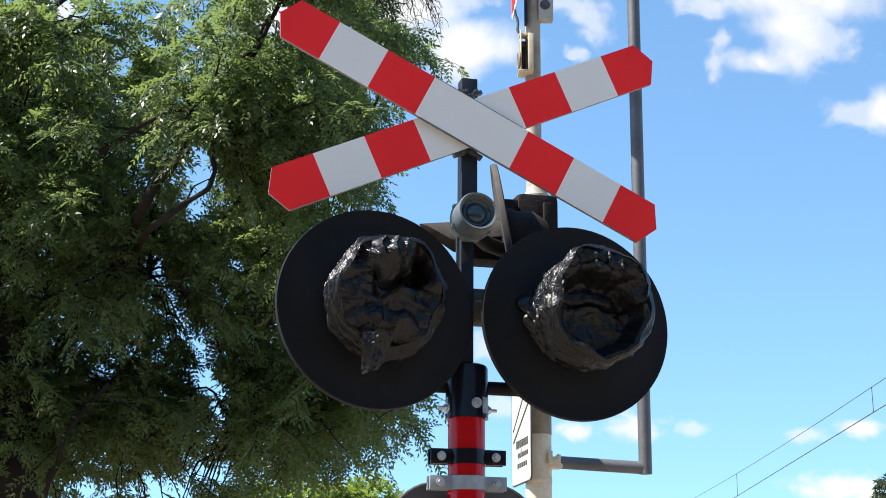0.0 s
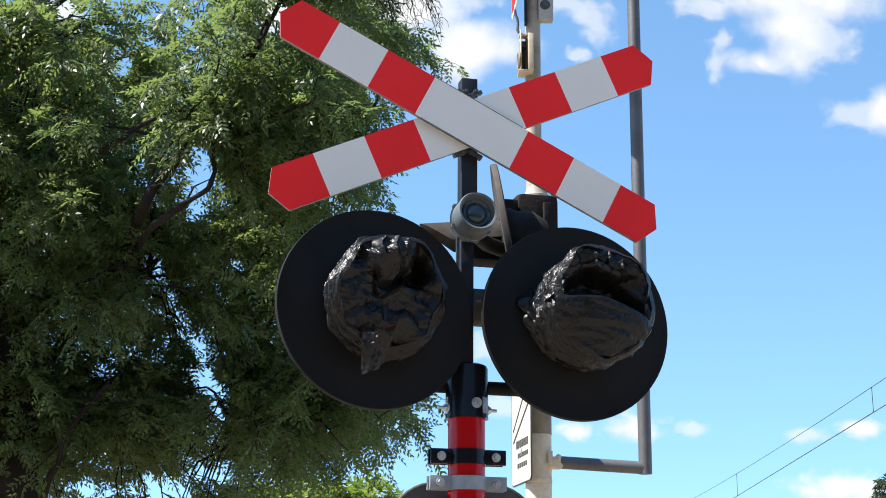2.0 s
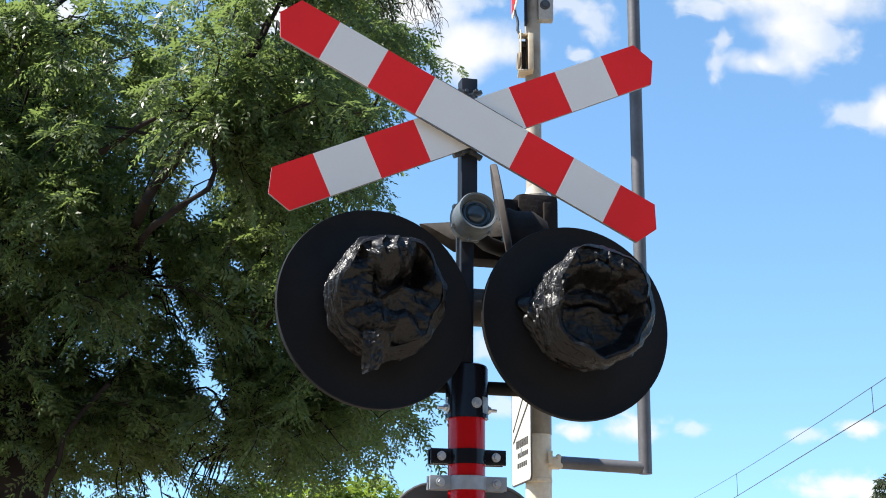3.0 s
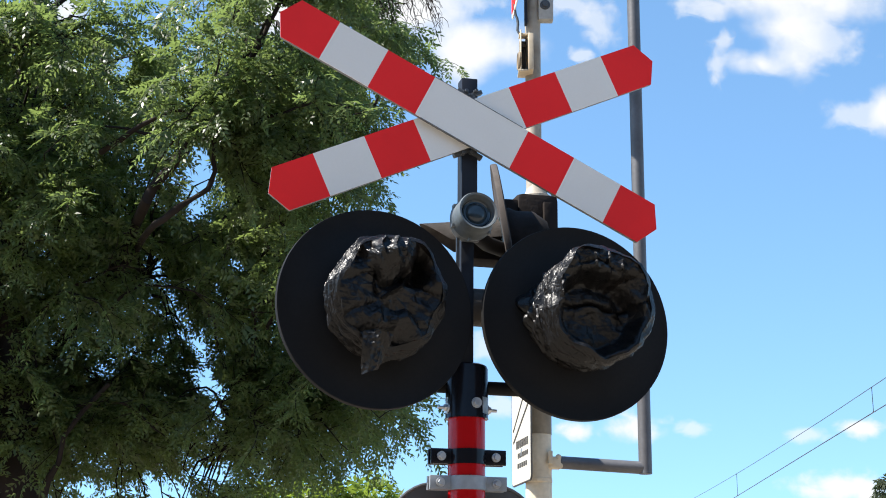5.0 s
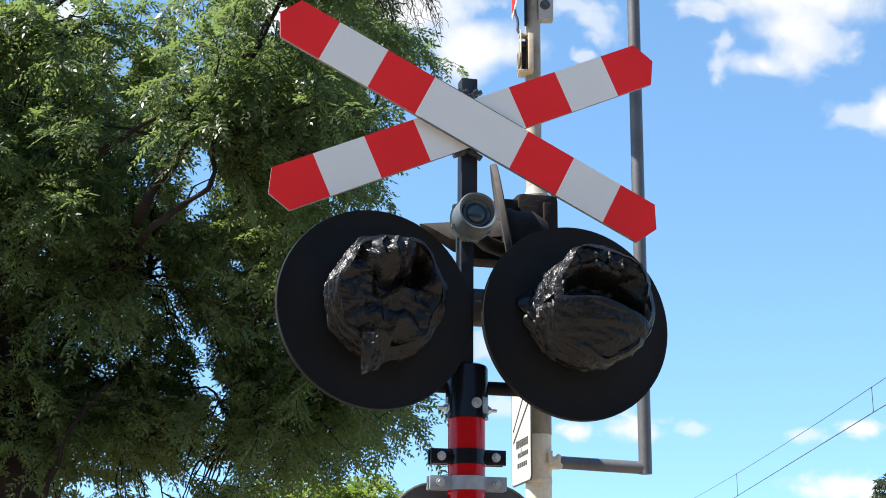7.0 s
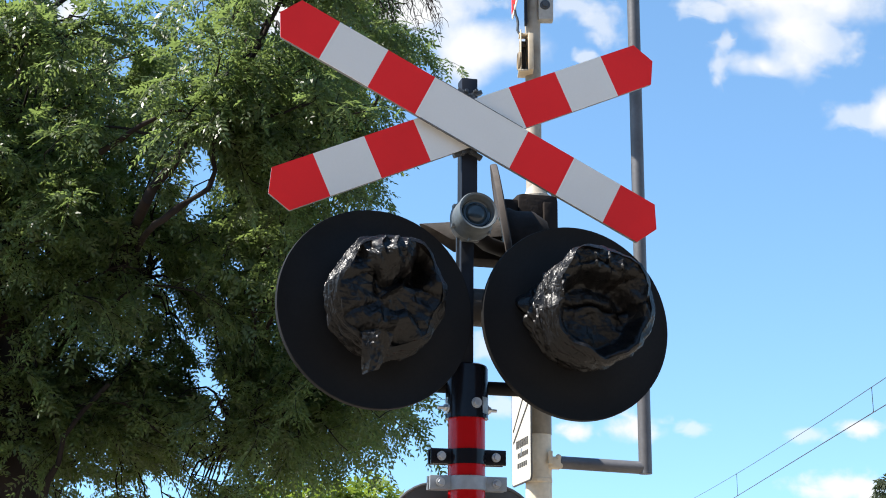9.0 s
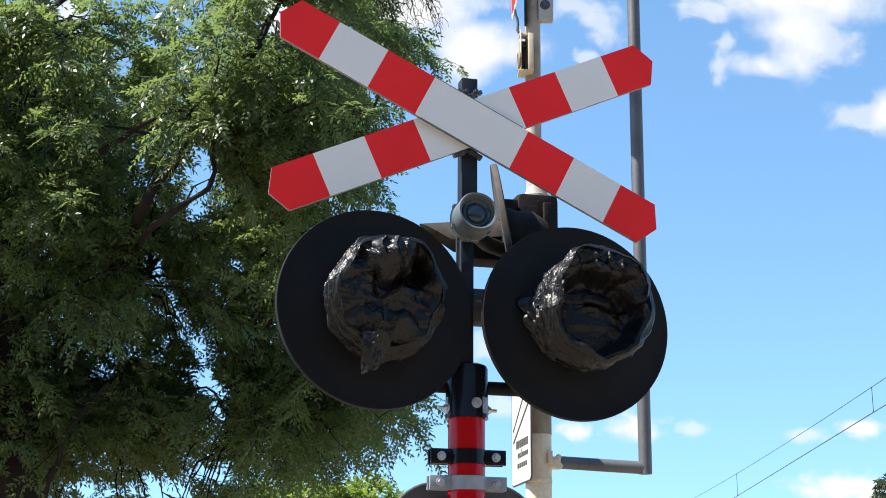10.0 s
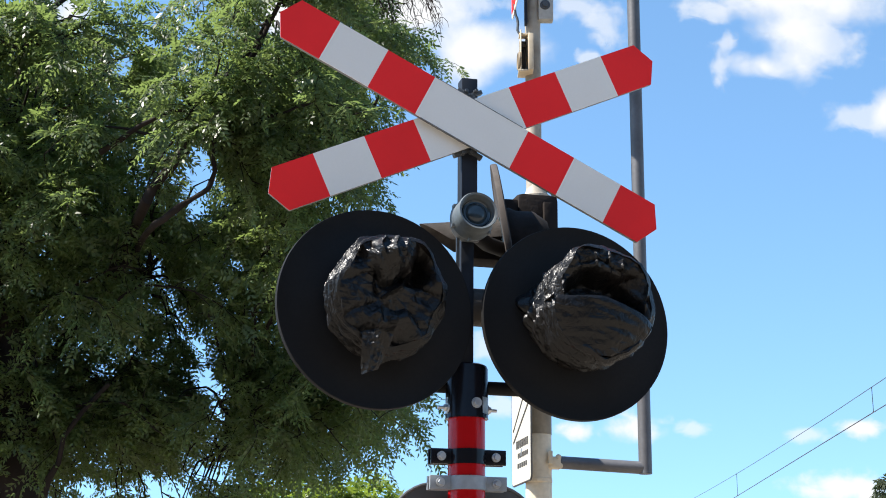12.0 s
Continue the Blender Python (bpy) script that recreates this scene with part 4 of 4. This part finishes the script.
LOW_CLOUDS = ((81, 127.4, 23, 11, M_LOW, 0.2, 0), (115, 131.0, 30, 16, M_LOW, 0.2, 0), (148, 129.9, 19, 8, M_WISP, 0.2, 0), (217, 127.1, 27, 8, M_WISP, 0.2, 0), (250, 131.3, 27, 11, M_LOW, 0.2, 0), (238, 95.7, 58, 20, M_LOW, 0.2, 0), (35, 144.3, 31, 16, M_WISP, 0.2, 0), (-244, 395.9, 40, 35, M_CLOUD, 6, -1.5), (-107, 395.1, 48, 35, M_CLOUD, 6, -1.5), (-35, 399.5, 74, 42, M_CLOUD, 6.5, -1.6), (30, 180.1, 27, 16, M_WISP, 0.2, 0))
CLOUDS = []
for x, z, half, tall, mat, dx, dz in HIGH_CLOUDS + LOW_CLOUDS:
    CLOUDS.append((cloud(x, z, half, tall, mat, "small white fair-weather cloud" if mat is not M_WISP else "thin wisp of white cloud"), dx, dz))

# how far the second bag's front is blown out, by the second
BLOWN = [(0.0, 0.0), (0.8, 0.03), (1.0, 0.16), (1.2, 0.38), (1.4, 0.70), (1.6, 0.90), (1.8, 1.0), (2.1, 1.0), (2.3, 0.85), (2.5, 0.40), (2.7, 0.12), (3.0, 0.0), (4.0, 0.05), (5.0, 0.0),
         (5.6, 0.10), (5.8, 0.03), (6.0, 0.10), (6.2, 0.28), (6.35, 0.80), (6.6, 0.86), (6.9, 0.92), (7.2, 1.0), (7.8, 0.85), (8.4, 0.2), (8.8, 0.0), (9.6, 0.05), (10.0, 0.16), (10.2, 0.32),
         (10.4, 0.80), (10.6, 0.58), (10.8, 0.30), (11.0, 0.36), (11.2, 0.85), (11.4, 1.0), (12.0, 1.0)]


def motions():
    hinge = Matrix.Translation((0, -0.205, -0.128))
    walk(bag_flap, [(t, pose(0, 0.006 + 0.085 * (1 - s), 0) @ hinge @ pose(0, 0, 0, 8 - 14 * (1 - s)) @ hinge.inverted()) for t, s in BLOWN])
    walk(bag_tail, [(0.5 * i, Matrix.Translation((-0.05, -0.17, -0.11)) @ pose(0, 0, 0, 3 * math.sin(i * 1.9), 0, 4 * math.sin(i * 1.3)) @ Matrix.Translation((0.05, 0.17, 0.11))) for i in range(25)])
    for ob, dx, dz in CLOUDS:
        p = ob.location.copy()
        walk(ob, [(0.0, Matrix.Translation(p)), (12.0, Matrix.Translation(p + Vector((dx, 0, dz))))])
    for k, b in enumerate(BOUGHS + BOUGHS_2):
        p = b.location.copy()
        rows = []
        for i in range(25):
            gust = 0.25 + 0.2 * math.sin(i * 0.55 + k * 0.21)
            rows.append((0.5 * i, Matrix.Translation(p) @ pose(0, 0, 0, gust * math.sin(i * 1.25 + k * 1.7), gust * math.sin(i * 1.05 + k * 2.3), 0.8 * gust * math.sin(i * 0.8 + k))))
        walk(b, rows)


motions()
